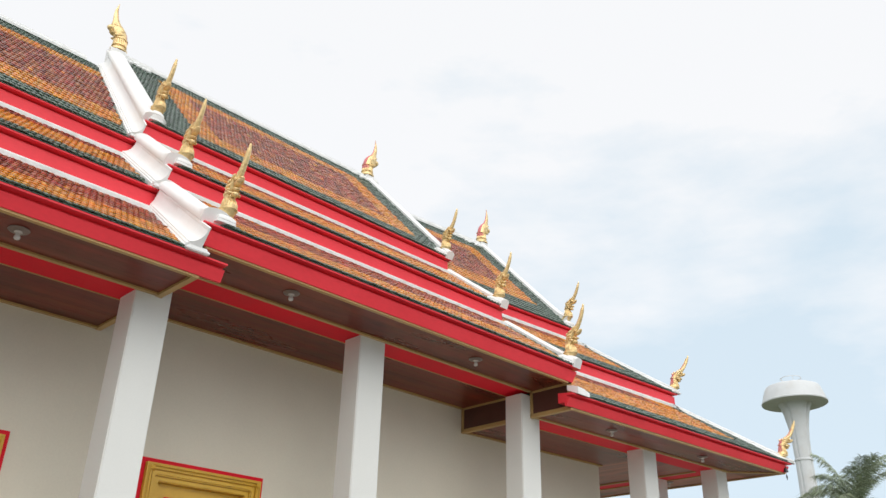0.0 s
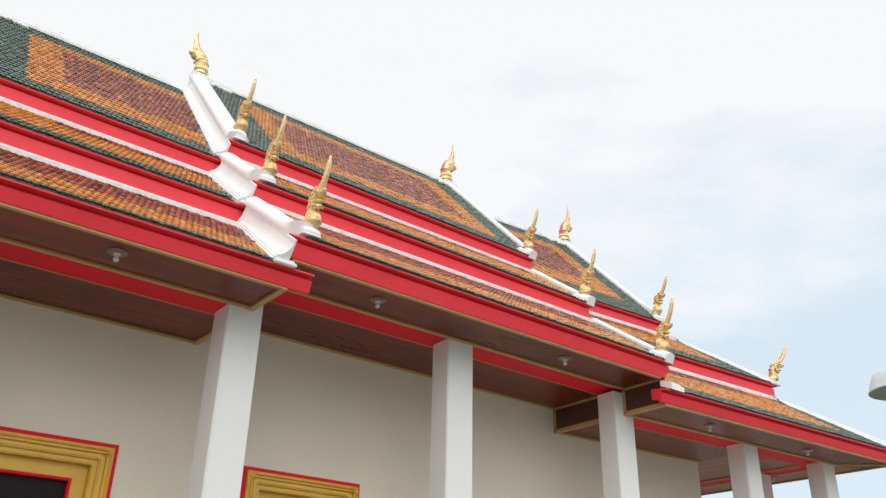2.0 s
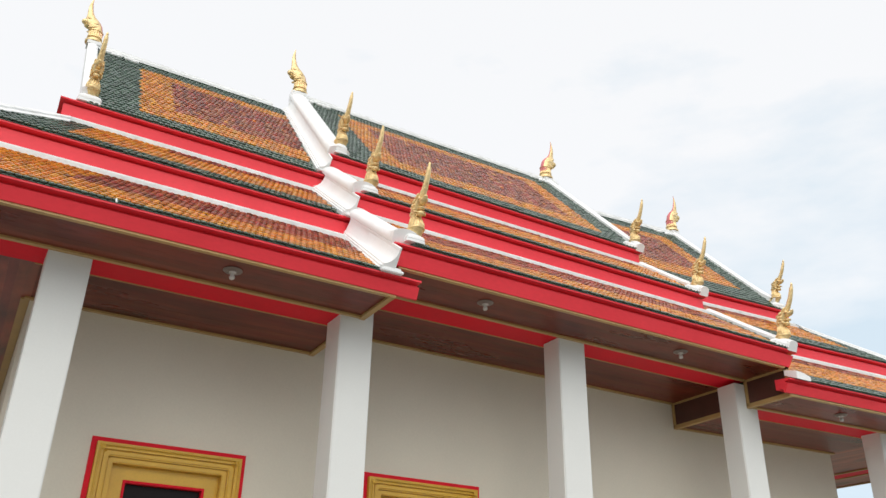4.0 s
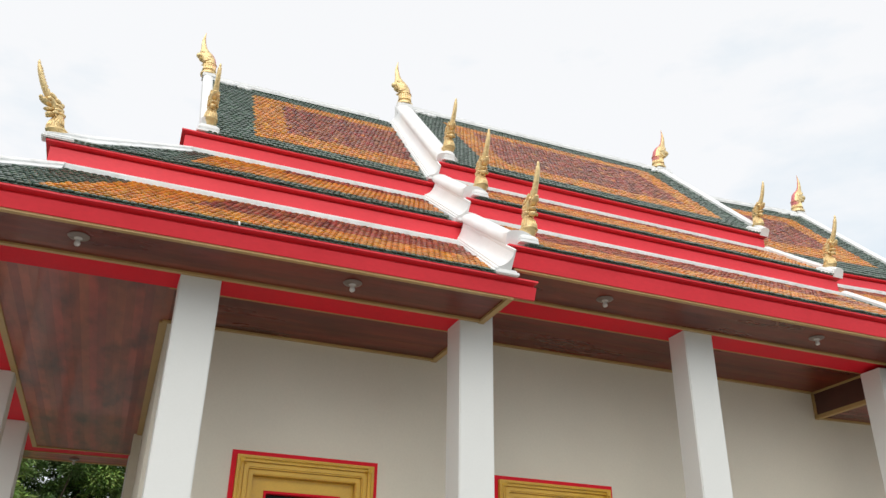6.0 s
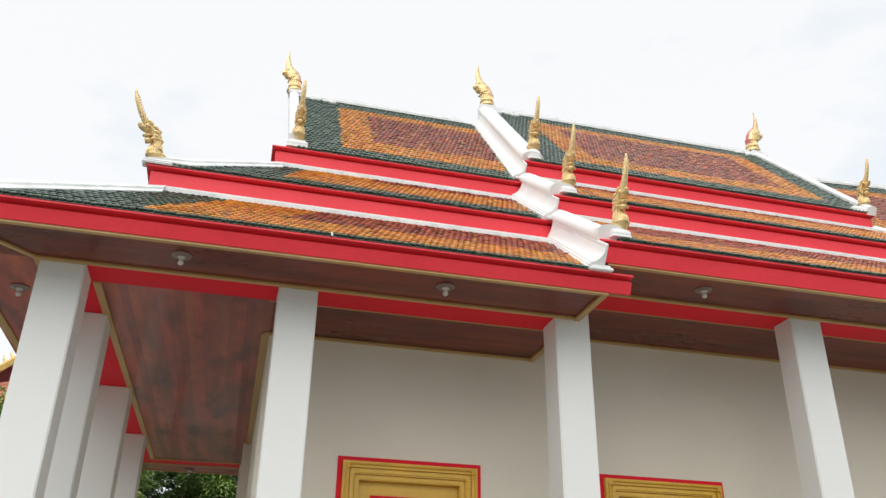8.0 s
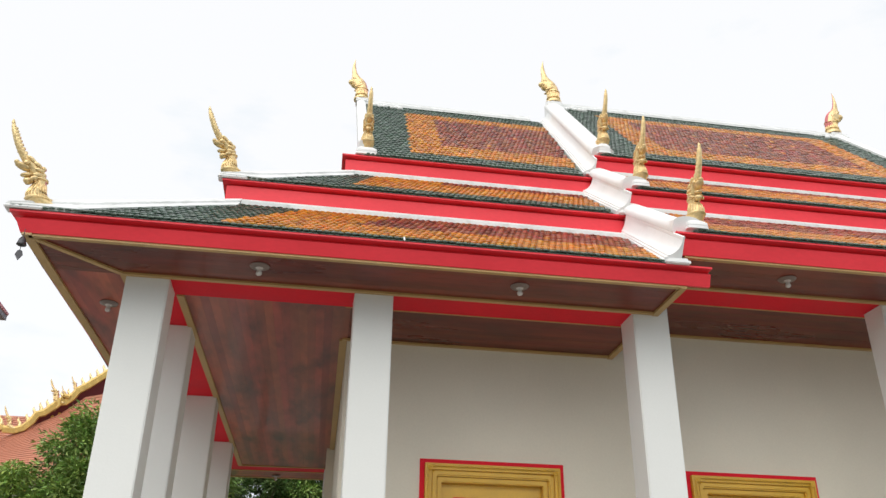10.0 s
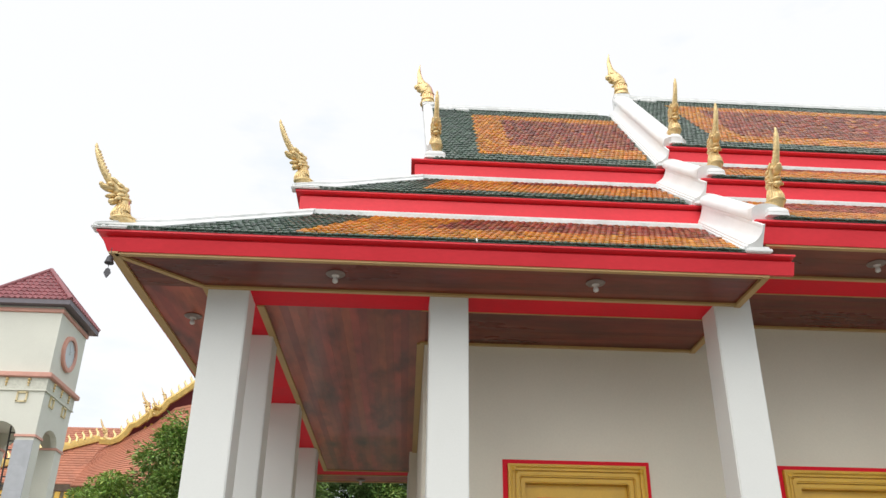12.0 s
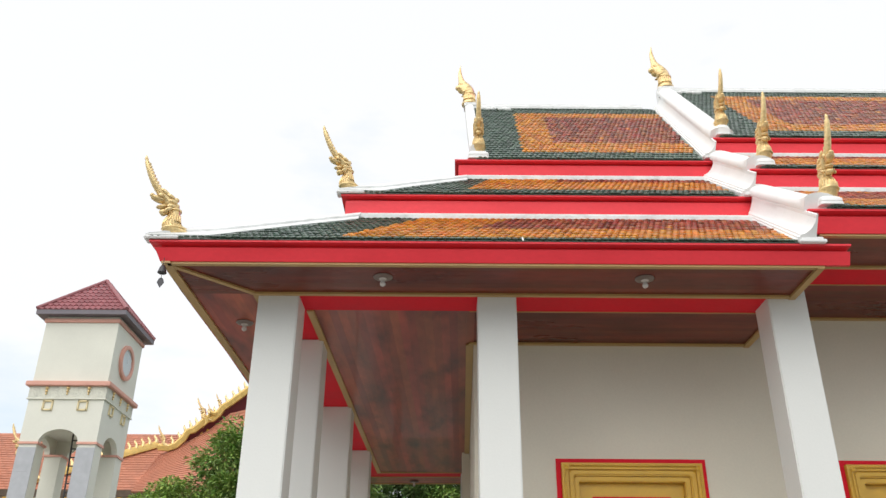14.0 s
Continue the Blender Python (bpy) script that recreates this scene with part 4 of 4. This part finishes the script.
part("string_course", bm, TOWER, tower)
for k in range(3):
    for face in range(2):
        c = (TX0 + (TX1 - TX0) * (.22 + .56 * k / 2), TY0 - .05) if face == 0 else (TX1 + .05, TY0 + (TY1 - TY0) * (.22 + .56 * k / 2))
        bm = bmesh.new()
        for dz, r in ((0, .06), (-.11, .05), (-.2, .035)):
            ball(bm, (*c, TZ["ledge"] - .15 + dz), (r, r, r))
        part("bracket_ornament", bm, GOLD, tower, "gilded drop ornament", smooth=True)
for k in range(2):
    for face in range(2):
        q = .27 + .46 * k
        z = TZ["ledge"] - .74
        bm = bmesh.new()
        for du, dz, hu, hz in ((-.15, 0, .025, .17), (.15, 0, .025, .17), (0, .15, .17, .025), (0, -.15, .17, .025)):
            if face == 0:
                x = TX0 + (TX1 - TX0) * q + du
                box(bm, x - hu, x + hu, TY0 - .05, TY0 + .01, z + dz - hz, z + dz + hz)
            else:
                y = TY0 + (TY1 - TY0) * q + du
                box(bm, TX1 - .01, TX1 + .05, y - hu, y + hu, z + dz - hz, z + dz + hz)
        part("square_ornament", bm, PALE_GOLD, tower, "pale gold square frame")
# arched skirts between the legs
LEG = .62
for face in range(4):
    bm = bmesh.new()
    a0, a1 = (TX0, TX1) if face % 2 == 0 else (TY0 + .2, TY1 - .2)
    lg = LEG if face % 2 == 0 else LEG - .2
    pts = [(a0, 8.75), (a0, TZ["spring"]), (a0 + lg, TZ["spring"])]
    r = (a1 - a0 - 2 * lg) / 2
    for k in range(1, 12):
        an = math.pi * (1 - k / 12)
        pts.append(((a0 + a1) / 2 + r * math.cos(an), TZ["spring"] + .46 * math.sin(an)))
    pts += [(a1 - lg, TZ["spring"]), (a1, TZ["spring"]), (a1, 8.75)]
    d0 = (TY0, TY0 + .2) if face == 0 else (TX1 - .2, TX1) if face == 1 else (TY1 - .2, TY1) if face == 2 else (TX0, TX0 + .2)
    rings = [[(u, d, z) if face % 2 == 0 else (d, u, z) for u, z in pts] for d in d0]
    loft(bm, rings)
    part("arch", bm, TOWER, tower)
for ix, x in enumerate((TX0, TX1 - LEG)):
    for iy, y in enumerate((TY0, TY1 - LEG)):
        bm = bmesh.new()
        box(bm, x + .02, x + LEG - .02, y + .02, y + LEG - .02, 0, TZ["spring"])
        leg = part("leg", bm, TOWER, tower)
        for g in range(10 if iy == 0 else 0):
            bm = bmesh.new()
            box(bm, x + .01, x + LEG - .01, y - .01, y + .015, .8 * g, .8 * g + .797)
            part("facing_slab", bm, GREY_TILE, leg, "grey stone facing slab")
        bm = bmesh.new()
        box(bm, x - .03, x + LEG + .03, y - .03, y + LEG + .03, TZ["spring"] - .04, TZ["spring"] + .03)
        part("leg_cap", bm, PINK, leg, "salmon pink band")
bm = bmesh.new()
cxm, cym = (TX0 + TX1) / 2, (TY0 + TY1) / 2
for dx in (0, .35):
    tube(bm, [(cxm + .25 + dx, cym - .5, 6.0), (cxm - .05 + dx, cym - .1, 8.72)], .03, 6)
for k in range(9):
    z = 6.1 + .3 * k
    g = (z - 6) / 2.72
    tube(bm, [(cxm + .25 - .3 * g, cym - .5 + .4 * g, z), (cxm + .6 - .3 * g, cym - .5 + .4 * g, z)], .025, 6)
part("ladder", bm, BRONZE, tower, "dark iron ladder up into the tower")
yc, zc = 28.96, 11.32
for nm, r0, r1, d, m in (("clock_rim", .49, .63, .10, PINK), ("clock_face", 0.0, .50, .04, PALE_STONE)):
    bm = bmesh.new()
    rings = []
    for k in range(33):
        an = 2 * math.pi * k / 32
        rings.append([(TX1 + dd, yc + rr * math.cos(an), zc + rr * math.sin(an)) for rr, dd in ((max(r0, .001), 0), (max(r0, .001), d), ((r0 + r1) / 2, d * 1.2), (r1, d), (r1, 0))])
    loft(bm, rings, caps=False)
    bmesh.ops.remove_doubles(bm, verts=bm.verts, dist=1e-4)
    part(nm, bm, m, tower, "salmon pink clock rim" if r0 else "pale blue-grey clock dial", smooth=True)
for k in range(12):
    bm = bmesh.new()
    an = math.pi * k / 6
    box(bm, TX1 + .05, TX1 + .06, yc + .44 * math.cos(an) - .02, yc + .44 * math.cos(an) + .02, zc + .44 * math.sin(an) - .03, zc + .44 * math.sin(an) + .03)
    part("hour_mark", bm, CONCRETE, tower)
bm = bmesh.new()
tube(bm, [(TX1 + .07, yc, zc), (TX1 + .07, yc + .2, zc + .17)], .016, 6)
tube(bm, [(TX1 + .075, yc, zc), (TX1 + .075, yc - .1, zc + .36)], .012, 6)
part("pointers", bm, CONCRETE, tower)
# roof
O = .30
bm = bmesh.new()
ez, az = TZ["eave"], TZ["apex"]
base_ring = [(TX0 - O, TY0 - O), (TX1 + O, TY0 - O), (TX1 + O, TY1 + O), (TX0 - O, TY1 + O)]
loft(bm, [[(x, y, ez - .16) for x, y in base_ring], [(x, y, ez) for x, y in base_ring], [(cxm + dx, cym + dy, az) for dx, dy in ((-.08, -.02), (.08, -.02), (.08, .02), (-.08, .02))]])
troof = part("tower_roof", bm, EAVE_GREY, tower, "purple-grey eaves board under the tile roof")
vs, fs = [], []
for face in range(4):
    a, b = Vector((*base_ring[face], ez)), Vector((*base_ring[(face + 1) % 4], ez))
    top = Vector((cxm, cym, az))
    rows = 9
    for j in range(rows):
        f0, f1 = j / rows, (j + 1) / rows
        l0, l1 = a.lerp(top, f0), b.lerp(top, f0)
        m0, m1 = a.lerp(top, f1), b.lerp(top, f1)
        nrm = (b - a).cross(top - a).normalized()
        len0, len1 = (l1 - l0).length, (m1 - m0).length
        half = math.ceil(len0 / .4)
        for k in range(-half, half):
            e = [min(max(.2 * (k + g) / ln + .5, 0), 1) for ln in (len0, max(len1, .01)) for g in (0, 1)]
            if e[1] - e[0] < .001:
                continue
            p0, p1 = l0.lerp(l1, e[0]), l0.lerp(l1, e[1])
            q0, q1 = m0.lerp(m1, e[2]), m0.lerp(m1, e[3])
            i = len(vs)
            vs += [p0 + nrm * .02, p0.lerp(p1, .5) + nrm * .085, p1 + nrm * .02, q0 + nrm * .0, q0.lerp(q1, .5) + nrm * .04, q1 + nrm * .0, p0 - nrm * .01, p1 - nrm * .01]
            fs += [(i, i + 1, i + 4, i + 3), (i + 1, i + 2, i + 5, i + 4), (i, i + 6, i + 7, i + 2, i + 1)]
base = base_of(troof)
tagged(mesh_from("roof_tiles", [tuple(v - base) for v in vs], fs, [TOWER_TILE], None, troof), "purple-red curved roof tiles", kind="stuff")
for x, y in base_ring:
    bm = bmesh.new()
    tube(bm, [(x, y, ez + .05), (cxm, cym, az + .05)], .075, 8)
    part("hip_tile", bm, TOWER_TILE, troof, smooth=True)

# ---------------------------------------------------------------- temple hall behind the clock tower
hall = thing("temple_hall", (-14, 44, 0), "further temple hall with terracotta tiled roofs and gilded bargeboards", "temple")
bm = bmesh.new()
box(bm, -26, -7, 42.2, 52, 0, 9.3)
part("hall_wall", bm, TOWER, hall)
bm = bmesh.new()
loft(bm, [[(x, y, z) for y, z in ((41.0, 8.9), (41.0, 9.03), (46.0, 12.95), (51, 9.03), (51, 8.9))] for x in (-30, -7)])
hroof = part("hall_roof", bm, HALL_TILE, hall, "terracotta tiled roof slope")
vs, fs = [], []
dsl = Vector((0, 5.0, 3.92)).normalized()
nsl = Vector((0, -dsl.z, dsl.y))
for j in range(24):
    for k in range(64):
        x = -30 + .36 * k + (.18 if j % 2 else 0)
        p = Vector((x, 41.0, 9.03)) + dsl * (.265 * j)
        i = len(vs)
        vs += [p + nsl * .03, p + Vector((.34, 0, 0)) + nsl * .03, p + Vector((.34, 0, 0)) + dsl * .29, p + dsl * .29, p + nsl * .0, p + Vector((.34, 0, 0))]
        fs += [(i, i + 1, i + 2, i + 3), (i + 4, i + 5, i + 1, i)]
base = base_of(hroof)
tagged(mesh_from("roof_tiles", [tuple(v - base) for v in vs], fs, [HALL_TILE], None, hroof), "rows of terracotta tiles", kind="stuff")
bm = bmesh.new()
box(bm, -30, -7, 40.95, 41.05, 8.72, 9.02)
part("eaves_board", bm, BARK, hall, "dark brown eaves board")
bm = bmesh.new()
for k in range(40):
    box(bm, -29 + .42 * k, -28.75 + .42 * k, 41.0, 41.08, 8.35, 8.7, .02)
part("gilt_pendants", bm, GILT, hall, "row of gilded pendants under the eaves")


bm = bmesh.new()
upper = [(-14.6, 43.15, 11.2), (-13.4, 43.15, 11.8), (-12.2, 43.15, 12.5), (-11.2, 43.15, 13.4), (-9.5, 43.15, 13.8), (-7, 43.15, 13.8)]
COURSES = 26
rings = []
for i, q in enumerate(upper):
    hi, lo = Vector(q), Vector((q[0] - .3 * (i < 2), 40.9, 8.95))
    ring = [p for j in range(COURSES) for p in (lo.lerp(hi, j / COURSES) + Vector((0, -.02, .02)), lo.lerp(hi, (j + .98) / COURSES))]
    rings.append(ring + [hi + Vector((0, .1, -.1)), lo + Vector((0, .1, -.1))])
loft(bm, rings)
part("porch_roof", bm, HALL_TILE, hall, "lower terracotta roof before the gable")


def bargeboard(points, w=.26):
    """A gilded board through points, with flame teeth along its top edge."""
    pts = [Vector(p) for p in points]
    b = bmesh.new()
    rings = []
    for i, p in enumerate(pts):
        d = (pts[min(i + 1, len(pts) - 1)] - pts[max(i - 1, 0)]).normalized()
        up = Vector((-d.z, 0, d.x)) if abs(d.x) > .01 else Vector((0, 0, 1))
        up = up if up.z > 0 else -up
        rings.append([p + Vector((0, -.15, 0)) - up * w, p + Vector((0, -.22, 0)), p + Vector((0, -.15, 0)) + up * w * .5, p + up * w * .5, p - up * w])
    loft(b, rings)
    part("bargeboard", b, HALL_GOLD, hall, "gilded bargeboard", smooth=True)
    b = bmesh.new()
    for p, q in zip(pts, pts[1:]):
        n = max(1, round((q - p).length / .36))
        for k in range(n):
            c = p.lerp(q, (k + .5) / n)
            s_ = 1 if q.x < p.x else -1
            tube(b, [c + Vector((.05 * s_, -.08, .05)), c + Vector((0, -.08, .25)), c + Vector((-.10 * s_, -.08, .42)), c + Vector((-.08 * s_, -.08, .52))], [.11, .085, .05, .008], 6)
    part("flame_teeth", b, GOLD, hall, "row of gilded flame teeth", smooth=True)


WAVE = [(-5.5, 19.1), (-8.0, 16.75), (-10.36, 14.65), (-11.2, 13.95), (-11.6, 13.68), (-11.82, 13.3), (-12.05, 13.08), (-12.4, 13.02), (-12.68, 12.72), (-12.95, 12.48), (-13.25, 12.38), (-13.45, 12.0), (-13.75, 11.68), (-14.1, 11.56), (-14.6, 11.6)]
bargeboard([(x, 43, z) for x, z in WAVE], .22)
bm = bmesh.new()
tube(bm, [(-11.85, 42.8, 13.25), (-12.1, 42.75, 13.3), (-12.3, 42.75, 13.1), (-12.25, 42.75, 12.8), (-12.42, 42.75, 12.5)], [.13, .12, .11, .09, .03], 8)
part("bargeboard_curl", bm, HALL_GOLD, hall, "gilded hook on the bargeboard", smooth=True)
bm = bmesh.new()
loft(bm, [[(x, 43.12, z - .1), (x, 43.35, z - .1), (x + .35, 43.9, z - 1.25), (x + .35, 43.7, z - 1.3)] for x, z in WAVE[:13]])
part("gable_soffit", bm, GABLE_SHADE_RED, hall, "red boards under the bargeboard, darkened for their shade")
bm = bmesh.new()
for k in range(9):
    c = Vector((-12.6 + .3 * k, 43.3, 12.32 + .12 * k))
    tube(bm, [c + Vector((0, 0, .12)), c, c + Vector((0, 0, -.16))], [.07, .09, .01], 6)
part("gable_pendants", bm, GILT, hall, "row of gilded pendants under the gable", smooth=True)
bargeboard([(-15.2, 44.7, 12.15), (-16.8, 43.55, 11.3), (-18.4, 42.4, 10.4), (-19.9, 41.4, 9.6)], .3)
bm = bmesh.new()
pedi = [(-5.5, 18.9), (-8.0, 16.5), (-10.36, 14.4), (-11.3, 13.6), (-11.3, 12.6), (-5.5, 12.6)]
loft(bm, [[(x, y, z) for x, z in pedi] for y in (43.75, 44.2)])
part("pediment", bm, GABLE_SHADE_RED, hall, "red gable with its shade in the colour")
for x, y, z, sc in ((-12.45, 42.9, 12.95, 1.5), (-14.3, 42.9, 11.55, 1.4), (-11.7, 42.9, 13.65, .9), (-12.1, 42.9, 13.2, .8), (-20.9, 41.6, 10.6, 2.2), (-19.7, 41.3, 9.55, 1.5)):
    ob = new("naga_finial", HIP_MESH)
    ob.parent = hall
    ob.matrix_local = Matrix.Translation(Vector((x, y, z)) - hall.location) @ pose(0, 0, 0, 0, 0, 180) @ Matrix.Scale(sc, 4)
bm = bmesh.new()
tube(bm, [(-20.75, 41.7, 9.6), (-20.75, 41.7, 10.65)], .3, 8)
part("finial_post", bm, GILT, hall)

# ---------------------------------------------------------------- water tower
wx, wy = 83.3, 34.1
wt = thing("water_tower", (wx, wy, 0), "white concrete water tower with a mushroom-shaped tank", "water tower")
bm = bmesh.new()
rings = []
for r, z in ((1.1, 0), (.95, 8), (.84, 17), (.80, 20.5), (.84, 22.4), (.98, 23.8), (1.20, 25.0), (1.42, 25.7), (1.62, 26.02)):
    rings.append([(wx + r * (1 - .15 * math.exp(-((a * 2 / math.pi + .62) % 1 - .5) ** 2 / .004)) * math.cos(a), wy + r * (1 - .15 * math.exp(-((a * 2 / math.pi + .62) % 1 - .5) ** 2 / .004)) * math.sin(a), z) for a in (2 * math.pi * k / 96 for k in range(96))])
loft(bm, rings)
part("shaft", bm, CONCRETE, wt, smooth=True)
bm = bmesh.new()
lathe(bm, [(.6, 26.0), (3.02, 26.03), (3.15, 26.08), (3.17, 26.2), (3.08, 26.26), (2.9, 26.95), (2.68, 27.6), (2.55, 27.78), (2.3, 27.88), (1.2, 28.1), (.0, 28.2)], (wx, wy, 0), 48)
tank = part("tank", bm, CONCRETE, wt, smooth=True)
tank.data.set_sharp_from_angle(angle=radians(28))
bm = bmesh.new()
ring = [(wx + 1.0 * math.cos(2 * math.pi * k / 20), wy + 1.0 * math.sin(2 * math.pi * k / 20), 28.75) for k in range(21)]
tube(bm, ring, .04, 5)
for k in range(0, 20, 4):
    tube(bm, [ring[k], (ring[k][0], ring[k][1], 28.1)], .03, 5)
part("railing", bm, CONCRETE, tank, "thin round railing on the tank")
bm = bmesh.new()
lathe(bm, [(.80, 20.3), (.88, 20.35), (.88, 20.5), (.80, 20.55)], (wx, wy, 0), 30)
part("shaft_band", bm, CONCRETE, wt)


# ---------------------------------------------------------------- trees
def leaf_cloud(name, clumps, per, size, mat, parent, seed, flat=0.35):
    """Many small folded leaves set in uneven clumps."""
    rs = np.random.RandomState(seed)
    base = np.array(base_of(parent))
    vs, fs = [], []
    for c, r in clumps:
        d = rs.normal(size=(per, 3))
        d /= np.linalg.norm(d, axis=1)[:, None]
        pos = np.array(c) + d * (r * rs.uniform(.55, 1.08, size=(per, 1))) * np.array((1.15, 1.15, .6))
        for p, o in zip(pos, d):
            out = o * np.array((1, 1, .4)) + rs.normal(size=3) * .35 + np.array((0, 0, -.15))
            out /= np.linalg.norm(out)
            side = np.cross(out, rs.normal(size=3) * .5 + np.array((0, 0, 1.0)))
            side /= np.linalg.norm(side) + 1e-6
            up = np.cross(side, out)
            ln = size * rs.uniform(.7, 1.3)
            i = len(vs)
            q = p - base
            vs += [tuple(q), tuple(q + out * ln * .5 + side * ln * flat * .5 + up * ln * .08), tuple(q + out * ln), tuple(q + out * ln * .5 - side * ln * flat * .5 + up * ln * .08)]
            fs += [(i, i + 1, i + 2), (i, i + 2, i + 3)]
    return mesh_from(name, vs, fs, [mat], None, parent)


def tree(loc, crown, radii, n, per, size, mat, seed, label, name="tree"):
    root = thing(name, loc, label, "tree" if name == "tree" else "bush")
    rng = random.Random(seed)
    c = Vector(crown)
    clumps = []
    for k in range(n):
        while True:
            v = Vector((rng.uniform(-1, 1), rng.uniform(-1, 1), rng.uniform(-1, 1)))
            if .35 < v.length < 1:
                break
        clumps.append((c + Vector((v.x * radii[0], v.y * radii[1], v.z * radii[2])), min(radii) * rng.uniform(.17, .34)))
    b = bmesh.new()
    foot = Vector(loc)
    fork = foot.lerp(c, .55)
    tube(b, [foot, foot.lerp(fork, .5) + Vector((.05, .03, 0)), fork], [.16, .13, .10], 8)
    for k in range(0, n, max(1, n // 14)):
        q = clumps[k][0]
        tube(b, [fork, fork.lerp(q, .5) + Vector((0, 0, .15)), q], [.07, .045, .015], 6)
    part("trunk", b, BARK, root, "brown trunk and limbs")
    leaf_cloud("crown", clumps, per, size, mat, root, seed)
    return root


tree((-4.2, 22.3, 0), (-4.2, 22.3, 5.2), (2.35, 1.7, 2.75), 240, 330, .15, LEAF, 3, "dense dark green leafy tree beside the porch")
tree((-6.75, 21.2, 0), (-6.75, 21.2, 4.55), (1.0, 0.9, 1.2), 70, 260, .11, LEAF_LIGHT, 4, "fresh light green bush beside the porch", "bush")
for k, (x, y, top, m) in enumerate(((-3.6, 27, 7.9, LEAF_DEEP), (-1.6, 27.6, 8.2, LEAF_DEEP), (0.4, 28, 7.9, LEAF), (2.2, 27.5, 8.1, LEAF_DEEP), (4.2, 28.5, 8.2, LEAF_DEEP))):
    tree((x, y, 0), (x, y, top - 2.2), (1.9, 1.5, 2.3), 95, 330, .15, m, 20 + k, "green leafy tree behind the porch")

# coconut palm
px_, py_, pz_ = 56.8, 20.4, 11.3
palm = thing("palm_tree", (px_ + .6, py_ + .4, 0), "coconut palm with arching feathery fronds", "palm tree")
bm = bmesh.new()
tube(bm, [(px_ + .6, py_ + .4, 0), (px_ + .3, py_ + .2, 5), (px_, py_, 9), (px_, py_, pz_)], [.24, .19, .17, .16], 10)
part("trunk", bm, BARK, palm, "slim grey-brown trunk")
rng = random.Random(11)
for k in range(19):
    an = 2 * math.pi * k / 24 * 2.618 + rng.uniform(-.2, .2)
    lift = rng.uniform(.35, 1.42)
    ln = rng.uniform(3.1, 4.1)
    d = Vector((math.cos(an) * math.cos(lift), math.sin(an) * math.cos(lift), math.sin(lift)))
    pts = []
    p = Vector((px_, py_, pz_ - .1))
    for j in range(13):
        pts.append(p.copy())
        p += d * (ln / 12)
        d = (d + Vector((0, 0, -.05 - .018 * j * (1.2 - lift * .5)))).normalized()
    b = bmesh.new()
    tube(b, pts, [.035 * (1 - j / 13) + .006 for j in range(13)], 5)
    for j in range(1, 13):
        for h in range(9):
            q = pts[j - 1].lerp(pts[j], (h + rng.uniform(-.3, .3)) / 9)
            t_ = (pts[j] - pts[j - 1]).normalized()
            side = t_.cross(Vector((0, 0, 1))).normalized()
            fl = (1.05 * math.sin(math.pi * (j + 1.2) / 15.5) + .10) * rng.uniform(.7, 1.2)
            for s_ in (-1, 1):
                go = (side * s_ * rng.uniform(.35, .75) + t_ * rng.uniform(.5, .9) + Vector((0, 0, rng.uniform(-.2, .15)))).normalized()
                mid = q + go * fl * .5
                tip = mid + (go + Vector((0, 0, -rng.uniform(.5, 1.3)))).normalized() * fl * .55
                v = [b.verts.new(x) for x in (q - t_ * .012, mid - t_ * .020, tip, mid + t_ * .020, q + t_ * .012)]
                b.faces.new(v)
    part("frond", b, PALM, palm)
tree((62, 20.5, 0), (61.5, 20.3, 9.6), (3.2, 3, 2.0), 40, 120, .4, LEAF_LIGHT, 41, "light green tree crown below the palm")
